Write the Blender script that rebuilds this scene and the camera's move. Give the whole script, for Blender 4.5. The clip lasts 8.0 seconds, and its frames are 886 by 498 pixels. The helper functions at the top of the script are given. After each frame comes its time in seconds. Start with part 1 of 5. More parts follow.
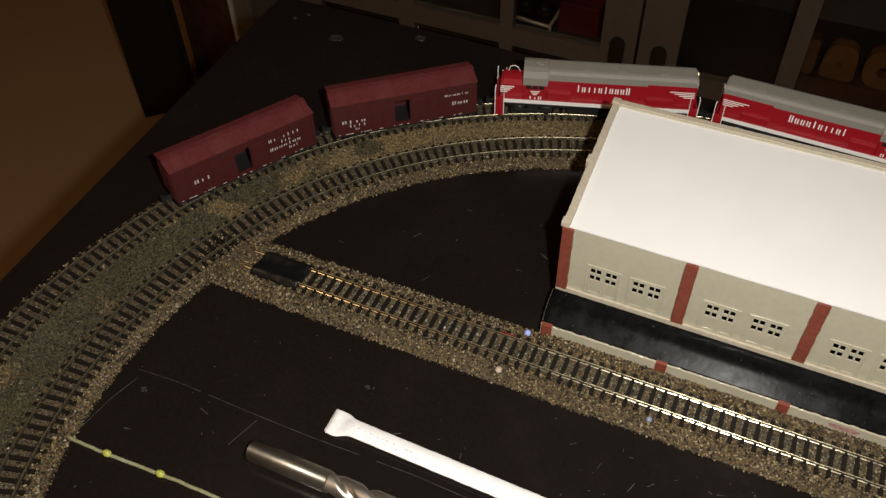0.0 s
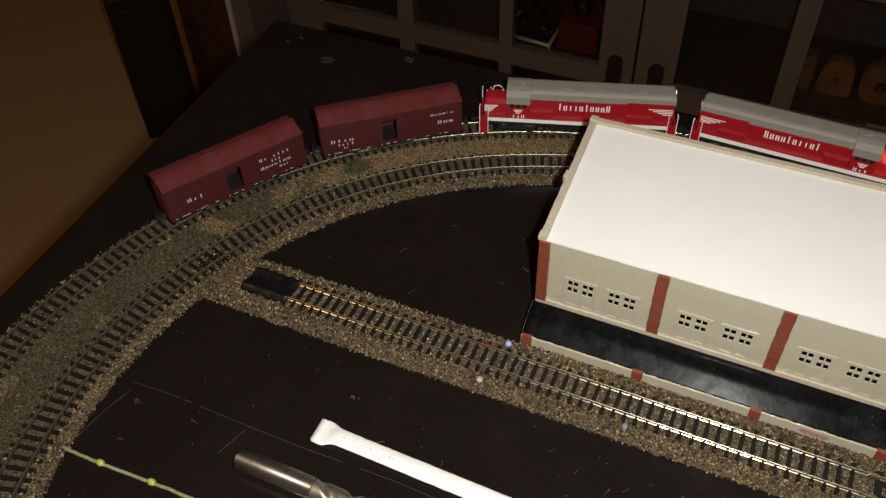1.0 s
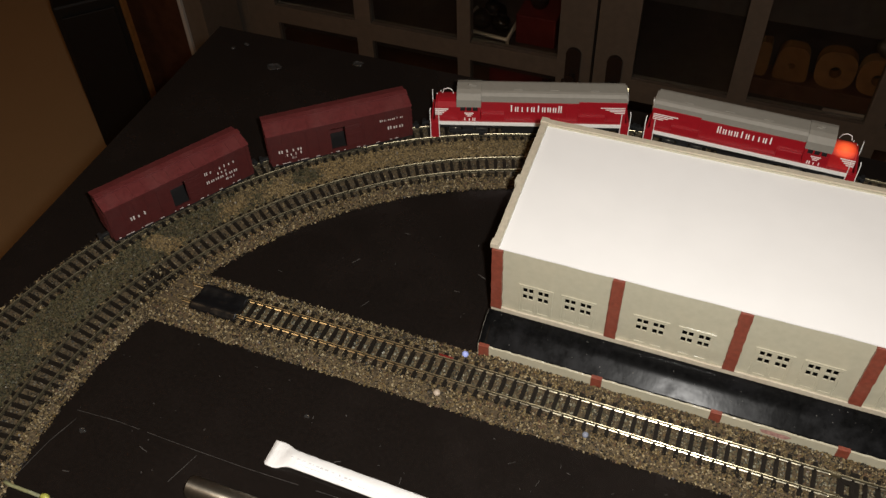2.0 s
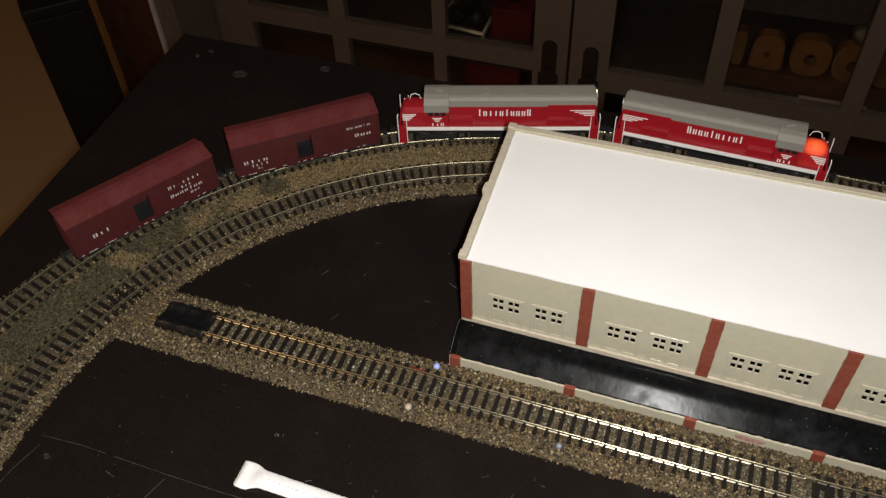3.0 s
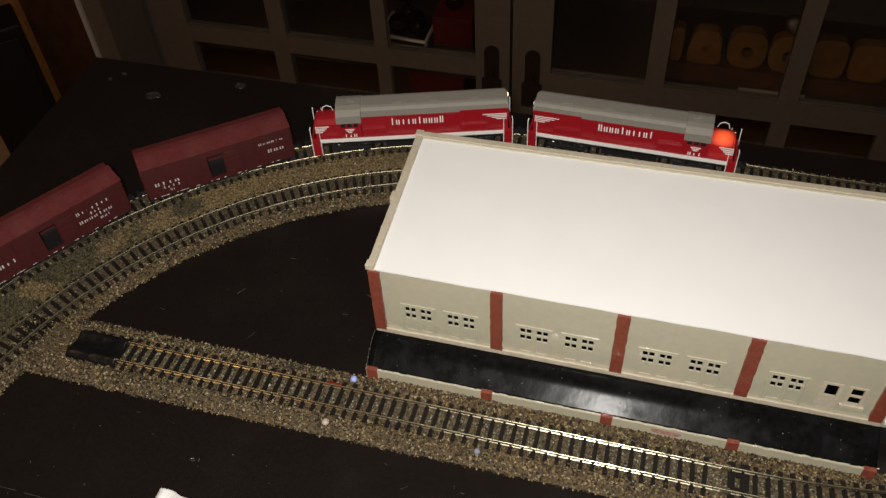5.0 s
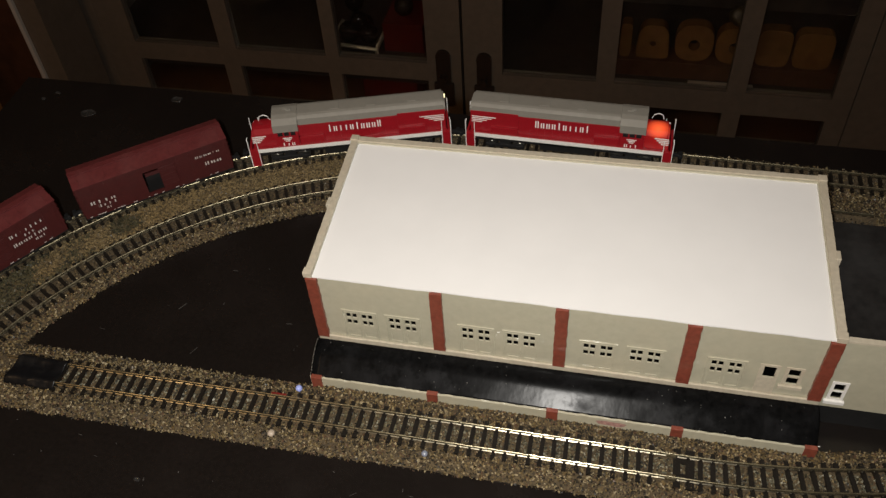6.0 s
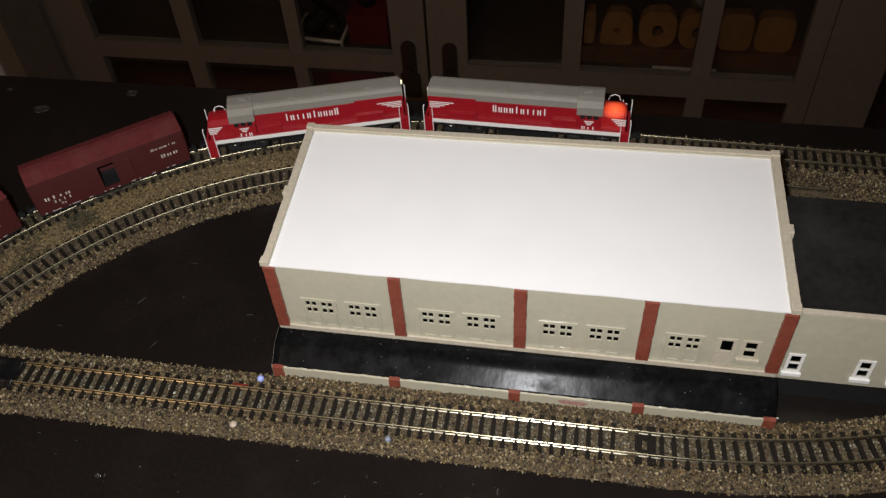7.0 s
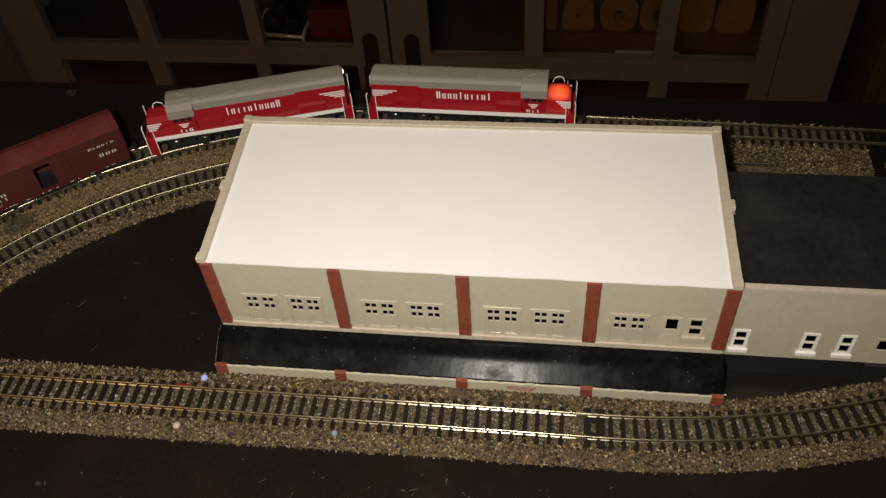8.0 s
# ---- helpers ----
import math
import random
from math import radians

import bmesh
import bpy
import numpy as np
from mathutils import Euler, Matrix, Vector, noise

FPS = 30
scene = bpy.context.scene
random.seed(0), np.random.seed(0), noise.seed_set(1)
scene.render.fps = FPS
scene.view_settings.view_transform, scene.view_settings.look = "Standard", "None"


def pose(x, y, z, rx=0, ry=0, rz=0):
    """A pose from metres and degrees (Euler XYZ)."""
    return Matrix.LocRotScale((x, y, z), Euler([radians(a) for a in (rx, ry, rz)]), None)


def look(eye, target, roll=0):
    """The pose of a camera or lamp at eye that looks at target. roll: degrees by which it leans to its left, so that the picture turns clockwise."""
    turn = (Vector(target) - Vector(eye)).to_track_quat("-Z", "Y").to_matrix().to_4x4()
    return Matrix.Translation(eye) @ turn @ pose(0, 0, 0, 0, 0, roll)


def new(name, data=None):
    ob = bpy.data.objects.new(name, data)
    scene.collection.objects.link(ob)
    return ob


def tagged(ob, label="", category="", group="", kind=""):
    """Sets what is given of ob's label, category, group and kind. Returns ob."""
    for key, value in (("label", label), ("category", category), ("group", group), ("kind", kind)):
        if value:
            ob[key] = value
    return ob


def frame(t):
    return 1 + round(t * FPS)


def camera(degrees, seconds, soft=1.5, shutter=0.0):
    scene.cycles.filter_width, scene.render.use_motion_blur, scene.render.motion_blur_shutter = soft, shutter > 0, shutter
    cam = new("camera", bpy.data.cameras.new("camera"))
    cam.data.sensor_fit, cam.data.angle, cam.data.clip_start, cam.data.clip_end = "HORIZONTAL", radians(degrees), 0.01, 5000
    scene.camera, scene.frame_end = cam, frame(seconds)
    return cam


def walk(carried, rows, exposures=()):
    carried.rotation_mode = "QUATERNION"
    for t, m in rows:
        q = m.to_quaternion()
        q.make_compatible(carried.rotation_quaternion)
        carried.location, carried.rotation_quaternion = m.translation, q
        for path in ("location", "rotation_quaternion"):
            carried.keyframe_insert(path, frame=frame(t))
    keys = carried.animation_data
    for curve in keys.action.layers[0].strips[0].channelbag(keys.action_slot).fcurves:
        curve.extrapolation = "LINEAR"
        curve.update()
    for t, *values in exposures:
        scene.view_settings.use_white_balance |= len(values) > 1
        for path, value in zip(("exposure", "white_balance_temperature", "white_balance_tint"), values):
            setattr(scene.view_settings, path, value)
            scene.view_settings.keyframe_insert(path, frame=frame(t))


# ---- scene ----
cam = camera(53.79, 8.0, soft=1.4)
PATH = [
    (0, (0.06213, -0.25495, 0.32326), (-0.08069, 0.05114, -0.04540), -1.334),
    (0.2, (0.07112, -0.25413, 0.32203), (-0.06676, 0.05033, -0.04806), 0.223),
    (0.3, (0.07268, -0.25185, 0.32336), (-0.06630, 0.05104, -0.04607), 0.340),
    (0.5, (0.07650, -0.25418, 0.32640), (-0.06850, 0.05689, -0.03722), -0.856),
    (1, (0.07685, -0.25984, 0.33155), (-0.07247, 0.05166, -0.02994), -2.233),
    (1.5, (0.07880, -0.25368, 0.32885), (-0.06200, 0.06097, -0.03333), -2.310),
    (3, (0.08318, -0.23405, 0.33004), (-0.03998, 0.08238, -0.03698), -2.759),
    (3.5, (0.08901, -0.22890, 0.32830), (-0.02998, 0.09030, -0.03769), -3.094),
    (4, (0.09521, -0.22723, 0.32830), (-0.02039, 0.09380, -0.03718), -3.099),
    (5.5, (0.11249, -0.22384, 0.32673), (0.01487, 0.10539, -0.03669), -4.087),
    (6, (0.11872, -0.22280, 0.32524), (0.03108, 0.10963, -0.03781), -4.337),
    (6.5, (0.12222, -0.22331, 0.32199), (0.04516, 0.10854, -0.04399), -4.256),
    (7, (0.12570, -0.22380, 0.32194), (0.05297, 0.10840, -0.04460), -4.240),
    (7.5, (0.13103, -0.22252, 0.31901), (0.06386, 0.10971, -0.04857), -4.641),
    (8, (0.14003, -0.21947, 0.31562), (0.08033, 0.11151, -0.05436), -4.914),
]
walk(cam, [(t, look(eye, target, roll)) for t, eye, target, roll in PATH],
     exposures=[(0, -0.07, 6430, 10), (1.5, -0.06, 6410, 10), (3, 0.05, 6200, 10), (4, -0.08, 6330, 10), (5.5, -0.08, 6400, 10), (6, -0.20, 6420, 10), (6.5, -0.14, 6430, 10),
                (6.85, -0.10, 6400, 10), (7, -0.02, 5950, 11), (7.25, -0.06, 6100, 12), (7.5, -0.12, 6650, 11), (8, -0.12, 6700, 11)])

# ---- light: the small lamp of the hand-held camera, in a dark room ----
LAMP = (0.104, -0.243, 0.347)
lamp = new("camera_lamp", bpy.data.lights.new("camera_lamp", "SPOT"))
lamp.matrix_world = look(LAMP, (-0.085, 0.07, 0.0))
lamp.data.spot_size, lamp.data.spot_blend = radians(160), 1.0
lamp.data.energy = 9.1
lamp.data.shadow_soft_size = 0.006
lamp.data.color = (1.0, 0.955, 0.885)
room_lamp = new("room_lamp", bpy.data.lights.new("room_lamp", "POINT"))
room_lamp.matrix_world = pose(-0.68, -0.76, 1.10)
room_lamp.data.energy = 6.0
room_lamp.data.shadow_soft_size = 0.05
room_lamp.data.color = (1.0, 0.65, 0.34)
world = bpy.data.worlds.new("night")
scene.world = world
world.use_nodes = True
world.node_tree.nodes["Background"].inputs[0].default_value = (1.0, 0.8, 0.6, 1)
world.node_tree.nodes["Background"].inputs[1].default_value = 0.002

# ---- materials ----
def material(name, color, rough=0.6, metal=0.0, spread=0.12, scale=200.0, bump=0.0, bump_scale=None, emit=None,
             emit_strength=0.0, coat=0.0, stain=None, stain_scale=20.0, stain_amount=0.5, spec=0.5):
    """Principled surface with fine grain, larger stains, and a fine relief."""
    m = bpy.data.materials.new(name)
    m.use_nodes = True
    n, l = m.node_tree.nodes, m.node_tree.links
    b = n["Principled BSDF"]
    b.inputs["Roughness"].default_value = rough
    b.inputs["Metallic"].default_value = metal
    b.inputs["Specular IOR Level"].default_value = spec
    b.inputs["Coat Weight"].default_value = coat
    b.inputs["Coat Roughness"].default_value = 0.11
    tc = n.new("ShaderNodeTexCoord")
    grain = n.new("ShaderNodeTexNoise")
    grain.inputs["Scale"].default_value = scale
    grain.inputs["Detail"].default_value = 5
    l.new(tc.outputs["Object"], grain.inputs["Vector"])
    ramp = n.new("ShaderNodeValToRGB")
    lo = [max(0.0, c * (1 - spread)) for c in color]
    hi = [min(1.0, c * (1 + spread)) for c in color]
    ramp.color_ramp.elements[0].color = (*lo, 1)
    ramp.color_ramp.elements[1].color = (*hi, 1)
    ramp.color_ramp.elements[0].position = 0.3
    ramp.color_ramp.elements[1].position = 0.7
    l.new(grain.outputs["Fac"], ramp.inputs["Fac"])
    col = ramp.outputs["Color"]
    if stain:
        st = n.new("ShaderNodeTexNoise")
        st.inputs["Scale"].default_value = stain_scale
        st.inputs["Detail"].default_value = 6
        st.inputs["Roughness"].default_value = 0.65
        l.new(tc.outputs["Object"], st.inputs["Vector"])
        sr = n.new("ShaderNodeMapRange")
        sr.inputs["From Min"].default_value = 0.48
        sr.inputs["From Max"].default_value = 0.72
        sr.inputs["To Max"].default_value = stain_amount
        l.new(st.outputs["Fac"], sr.inputs["Value"])
        mix = n.new("ShaderNodeMix")
        mix.data_type = "RGBA"
        l.new(sr.outputs["Result"], mix.inputs["Factor"])
        l.new(col, mix.inputs["A"])
        mix.inputs["B"].default_value = (*stain, 1)
        col = mix.outputs["Result"]
        rr = n.new("ShaderNodeMapRange")
        rr.inputs["To Min"].default_value = rough
        rr.inputs["To Max"].default_value = min(1.0, rough + 0.25)
        l.new(sr.outputs["Result"], rr.inputs["Value"])
        l.new(rr.outputs["Result"], b.inputs["Roughness"])
    l.new(col, b.inputs["Base Color"])
    if bump:
        bn = n.new("ShaderNodeTexNoise")
        bn.inputs["Scale"].default_value = bump_scale or scale
        bn.inputs["Detail"].default_value = 4
        l.new(tc.outputs["Object"], bn.inputs["Vector"])
        bp = n.new("ShaderNodeBump")
        bp.inputs["Strength"].default_value = bump
        bp.inputs["Distance"].default_value = 0.0006
        l.new(bn.outputs["Fac"], bp.inputs["Height"])
        l.new(bp.outputs["Normal"], b.inputs["Normal"])
        l.new(bp.outputs["Normal"], b.inputs["Coat Normal"])
    if emit:
        b.inputs["Emission Color"].default_value = (*emit, 1)
        b.inputs["Emission Strength"].default_value = emit_strength
    return m


def stones(name, colors):
    """Loose grains: each island takes one of the colours."""
    m = bpy.data.materials.new(name)
    m.use_nodes = True
    n, l = m.node_tree.nodes, m.node_tree.links
    b = n["Principled BSDF"]
    b.inputs["Specular IOR Level"].default_value = 0.4
    geo = n.new("ShaderNodeNewGeometry")
    spread_out, gloss = n.new("ShaderNodeMath"), n.new("ShaderNodeMapRange")
    spread_out.operation = "FRACT"
    many = n.new("ShaderNodeMath")
    many.operation = "MULTIPLY"
    many.inputs[1].default_value = 37.7
    gloss.inputs["To Min"].default_value, gloss.inputs["To Max"].default_value = 0.42, 0.9
    l.new(geo.outputs["Random Per Island"], many.inputs[0])
    l.new(many.outputs["Value"], spread_out.inputs[0])
    l.new(spread_out.outputs["Value"], gloss.inputs["Value"])
    l.new(gloss.outputs["Result"], b.inputs["Roughness"])
    ramp = n.new("ShaderNodeValToRGB")
    ramp.color_ramp.interpolation = "CONSTANT"
    e = ramp.color_ramp.elements
    while len(e) < len(colors):
        e.new(1.0)
    for i, c in enumerate(colors):
        e[i].position = i / len(colors)
        e[i].color = (*c, 1)
    l.new(geo.outputs["Random Per Island"], ramp.inputs["Fac"])
    tc = n.new("ShaderNodeTexCoord")
    ns = n.new("ShaderNodeTexNoise")
    ns.inputs["Scale"].default_value = 35
    ns.inputs["Detail"].default_value = 3
    l.new(tc.outputs["Object"], ns.inputs["Vector"])
    mr = n.new("ShaderNodeMapRange")
    mr.inputs["To Min"].default_value = 0.6
    mr.inputs["To Max"].default_value = 1.35
    l.new(ns.outputs["Fac"], mr.inputs["Value"])
    hsv = n.new("ShaderNodeHueSaturation")
    l.new(mr.outputs["Result"], hsv.inputs["Value"])
    l.new(ramp.outputs["Color"], hsv.inputs["Color"])
    patch, amount, mix = n.new("ShaderNodeTexNoise"), n.new("ShaderNodeMapRange"), n.new("ShaderNodeMix")
    patch.inputs["Scale"].default_value = 16
    patch.inputs["Detail"].default_value = 2
    l.new(tc.outputs["Object"], patch.inputs["Vector"])
    amount.inputs["From Min"].default_value, amount.inputs["From Max"].default_value = 0.42, 0.66
    l.new(patch.outputs["Fac"], amount.inputs["Value"])
    mix.data_type, mix.blend_type = "RGBA", "MULTIPLY"
    mix.inputs["B"].default_value = (1.02, 0.97, 0.90, 1)
    l.new(amount.outputs["Result"], mix.inputs["Factor"])
    l.new(hsv.outputs["Color"], mix.inputs["A"])
    l.new(mix.outputs["Result"], b.inputs["Base Color"])
    return m


M = dict(
    table=material("black_gloss_paint", (0.0094, 0.0074, 0.0064), 0.22, scale=500, spread=0.15, bump=0.04, bump_scale=40, stain=(0.016, 0.0118, 0.010), stain_scale=14, stain_amount=0.5),
    dust=material("pale_dust", (0.10, 0.097, 0.09), 0.9, scale=900, spread=0.5, spec=0.1),
    scratch=material("scratched_paint", (0.050, 0.045, 0.040), 0.6, scale=1500, spread=0.5),
    ballast_bed=material("glued_ballast", (0.075, 0.053, 0.026), 0.9, scale=900, spread=0.6, bump=1.0, bump_scale=900, stain=(0.05, 0.035, 0.02), stain_scale=60),
    ballast=stones("ballast_stones", [(0.145, 0.108, 0.046), (0.032, 0.024, 0.014), (0.093, 0.066, 0.029), (0.220, 0.172, 0.085), (0.015, 0.011, 0.007), (0.132, 0.089, 0.035), (0.317, 0.260, 0.157), (0.045, 0.033, 0.017), (0.016, 0.014, 0.008), (0.167, 0.121, 0.057), (0.025, 0.019, 0.011), (0.097, 0.056, 0.031)]),
    ballast_grey=stones("grey_ballast_stones", [(0.10, 0.10, 0.07), (0.03, 0.03, 0.022), (0.17, 0.165, 0.12), (0.06, 0.055, 0.03), (0.02, 0.02, 0.015), (0.13, 0.115, 0.065), (0.26, 0.25, 0.19)]),
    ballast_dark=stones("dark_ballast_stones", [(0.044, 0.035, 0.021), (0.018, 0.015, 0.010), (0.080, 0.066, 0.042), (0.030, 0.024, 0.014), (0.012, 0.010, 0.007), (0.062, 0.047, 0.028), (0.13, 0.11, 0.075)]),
    turf=stones("ground_foam", [(0.185, 0.132, 0.058), (0.11, 0.078, 0.036), (0.155, 0.110, 0.050), (0.06, 0.045, 0.023), (0.235, 0.175, 0.082)]),
    turf_green=stones("green_ground_foam", [(0.058, 0.053, 0.025), (0.080, 0.070, 0.034), (0.035, 0.034, 0.017), (0.088, 0.067, 0.032), (0.018, 0.016, 0.009)]),
    tie=material("dark_plastic_tie", (0.0092, 0.0070, 0.0050), 0.55, scale=1500, spread=0.45, spec=0.25),
    rail=material("tarnished_rail", (0.36, 0.315, 0.205), 0.27, 0.9, scale=700, spread=0.25, stain=(0.09, 0.07, 0.035), stain_scale=160, stain_amount=0.6),
    rail_foot=material("bright_rail_foot", (0.27, 0.25, 0.19), 0.23, 1.0, scale=700, spread=0.15, stain=(0.26, 0.20, 0.11), stain_scale=190, stain_amount=0.7),
    beige=material("beige_wall_paint", (0.447, 0.42, 0.315), 0.38, scale=300, spread=0.05, bump=0.40, bump_scale=110, stain=(0.52, 0.46, 0.33), stain_scale=25, stain_amount=0.5, coat=1.0),
    cream=material("cream_trim", (0.49, 0.435, 0.335), 0.5, scale=500, spread=0.1, stain=(0.43, 0.345, 0.25), stain_scale=70, stain_amount=0.5),
    brick=material("brick_red_paint", (0.195, 0.046, 0.027), 0.45, scale=500, spread=0.2, bump=0.15, bump_scale=120, stain=(0.25, 0.085, 0.05), stain_scale=150, stain_amount=0.4, coat=0.3),
    roof=material("white_card", (0.82, 0.805, 0.785), 0.75, scale=60, spread=0.015),
    dust_black=material("dusty_black_roof", (0.012, 0.011, 0.0105), 0.6, scale=300, spread=0.3, stain=(0.028, 0.027, 0.026), stain_scale=30, stain_amount=0.6, spec=0.3),
    white=material("white_paint", (0.78, 0.76, 0.72), 0.5, scale=600, spread=0.05),
    # near black without gloss: the darkness inside the buildings put into colour
    dark=material("unlit_interior_black", (0.002, 0.002, 0.002), 0.9, spec=0.0, scale=300),
    loco_red=material("loco_red", (0.29, 0.009, 0.015), 0.33, scale=500, spread=0.06, stain=(0.25, 0.008, 0.012), stain_scale=60, stain_amount=0.4),
    loco_grey=material("loco_grey", (0.235, 0.220, 0.188), 0.45, scale=400, spread=0.05, stain=(0.19, 0.175, 0.145), stain_scale=50, stain_amount=0.5),
    black=material("black_plastic", (0.012, 0.012, 0.012), 0.5, scale=900, spread=0.3),
    steel=material("wheel_steel", (0.45, 0.43, 0.40), 0.3, 1.0, scale=600),
    oxide=material("oxide_red", (0.058, 0.0095, 0.0088), 0.5, scale=500, spread=0.12, stain=(0.045, 0.009, 0.008), stain_scale=60, stain_amount=0.5),
    oxide_roof=material("oxide_red_roof", (0.105, 0.018, 0.018), 0.55, scale=500, spread=0.15, stain=(0.13, 0.036, 0.033), stain_scale=60, stain_amount=0.5),
    bulb=material("lit_headlight", (0.9, 0.8, 0.5), 0.3, emit=(1.0, 0.85, 0.45), emit_strength=2.5),
    stain=material("pink_stain", (0.36, 0.20, 0.17), 0.6, scale=900, spread=0.4),
    ornament=material("dark_glass_ball", (0.02, 0.014, 0.01), 0.06, scale=60, coat=1.0),
    drill=material("drill_steel", (0.50, 0.455, 0.385), 0.40, 0.95, scale=500, spread=0.1, stain=(0.42, 0.36, 0.29), stain_scale=90),
    paper=material("straw_paper", (0.88, 0.87, 0.85), 0.7, scale=300, spread=0.03, bump=0.6, bump_scale=220),
    ink=material("grey_ink", (0.66, 0.65, 0.66), 0.7),
    wire=material("yellow_green_wire", (0.25, 0.25, 0.13), 0.4, scale=500, spread=0.25, bump=0.4, bump_scale=400, stain=(0.34, 0.35, 0.27), stain_scale=70, stain_amount=0.8),
    splice=material("yellow_splice", (0.42, 0.42, 0.08), 0.4, scale=500, spread=0.25),
    tape=material("black_tape", (0.006, 0.006, 0.0065), 0.3, scale=300, bump=0.5, bump_scale=120, stain=(0.025, 0.023, 0.02), stain_scale=90, spec=0.25),
    pebble=material("white_pebble", (0.42, 0.34, 0.26), 0.5, scale=400),
    bead=material("pale_bead", (0.36, 0.42, 0.82), 0.12, scale=300, coat=0.5),
    dull_bead=material("dull_bead", (0.22, 0.24, 0.30), 0.15, scale=300, coat=0.5),
    old_foil=material("old_foil", (0.13, 0.095, 0.06), 0.5, 0.3, scale=300, spread=0.4, bump=0.6, bump_scale=160),
    dull_white=material("dull_white_paint", (0.48, 0.44, 0.41), 0.6, scale=900, spread=0.3),
    red_joiner=material("red_joiner", (0.16, 0.014, 0.01), 0.4, scale=400),
    glue=material("dry_glue", (0.028, 0.027, 0.026), 0.12, scale=400, spread=0.4, coat=1.0),
    cabinet=material("taupe_cabinet_paint", (0.225, 0.185, 0.145), 0.5, scale=60, spread=0.08, stain=(0.18, 0.148, 0.116), stain_scale=5, stain_amount=0.5),
    carpet=material("brown_carpet", (0.68, 0.45, 0.235), 0.95, scale=500, spread=0.2, bump=0.5, bump_scale=400, stain=(0.57, 0.37, 0.19), stain_scale=2.5, stain_amount=0.6),
    wood=material("orange_wood", (0.55, 0.24, 0.07), 0.45, scale=40, spread=0.2),
    dark_wood=material("dark_brown_wood", (0.11, 0.046, 0.024), 0.5, scale=40, spread=0.25),
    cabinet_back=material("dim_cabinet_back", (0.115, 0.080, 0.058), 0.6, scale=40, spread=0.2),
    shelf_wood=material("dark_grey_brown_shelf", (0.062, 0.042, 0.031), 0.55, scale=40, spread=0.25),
    plain_wood=material("plain_dark_wood", (0.13, 0.075, 0.048), 0.5, scale=40, spread=0.25),
    wall=material("room_wall", (0.55, 0.45, 0.36), 0.8, scale=30, spread=0.05),
    latch=material("dark_bronze_latch", (0.055, 0.038, 0.030), 0.4, 0.3, scale=200),
    letters=material("orange_wood_block", (0.23, 0.10, 0.032), 0.5, scale=50, spread=0.2),
    maroon=material("maroon_box", (0.13, 0.014, 0.011), 0.5, scale=50, spread=0.2),
    silver=material("silver_tin", (0.85, 0.72, 0.55), 0.45, 0.35, scale=50, spread=0.1),
)


def pane_material():
    m = bpy.data.materials.new("cabinet_glass")
    m.use_nodes = True
    b = m.node_tree.nodes["Principled BSDF"]
    b.inputs["Base Color"].default_value = (0.6, 0.6, 0.58, 1)
    b.inputs["Roughness"].default_value = 0.03
    b.inputs["Transmission Weight"].default_value = 1.0
    b.inputs["IOR"].default_value = 1.1
    return m


def lit_nose_material():
    """Thin red plastic with a small bulb shining through it."""
    m = material("lit_red_nose", (0.42, 0.014, 0.016), 0.35, scale=500)
    n, l = m.node_tree.nodes, m.node_tree.links
    b = n["Principled BSDF"]
    tc, mp, gr, ml = n.new("ShaderNodeTexCoord"), n.new("ShaderNodeMapping"), n.new("ShaderNodeTexGradient"), n.new("ShaderNodeMath")
    gr.gradient_type = "SPHERICAL"
    mp.vector_type = "TEXTURE"
    mp.inputs["Location"].default_value = (0.0468, -0.003, 0.0290)
    mp.inputs["Scale"].default_value = (0.0068, 0.0075, 0.0042)
    l.new(tc.outputs["Object"], mp.inputs["Vector"])
    l.new(mp.outputs["Vector"], gr.inputs["Vector"])
    ml.operation = "MULTIPLY"
    ml.inputs[1].default_value = 1.5
    l.new(gr.outputs["Fac"], ml.inputs[0])
    b.inputs["Emission Color"].default_value = (1.0, 0.13, 0.03, 1)
    l.new(ml.outputs["Value"], b.inputs["Emission Strength"])
    return m


def glossy_black():
    """Polished black card, faintly uneven, with dull smears."""
    m = material("glossy_black_card", (0.0045, 0.0045, 0.0046), 0.21, scale=400, spread=0.4, spec=0.050, stain=(0.011, 0.011, 0.012), stain_scale=55, stain_amount=0.8)
    n, l = m.node_tree.nodes, m.node_tree.links
    tc, mp, ns, bp = n.new("ShaderNodeTexCoord"), n.new("ShaderNodeMapping"), n.new("ShaderNodeTexNoise"), n.new("ShaderNodeBump")
    mp.inputs["Scale"].default_value = (120.0, 80.0, 80.0)
    ns.inputs["Scale"].default_value = 1.0
    ns.inputs["Detail"].default_value = 3
    bp.inputs["Strength"].default_value = 1.0
    bp.inputs["Distance"].default_value = 0.00010
    l.new(tc.outputs["Object"], mp.inputs["Vector"])
    l.new(mp.outputs["Vector"], ns.inputs["Vector"])
    l.new(ns.outputs["Fac"], bp.inputs["Height"])
    l.new(bp.outputs["Normal"], n["Principled BSDF"].inputs["Normal"])
    return m


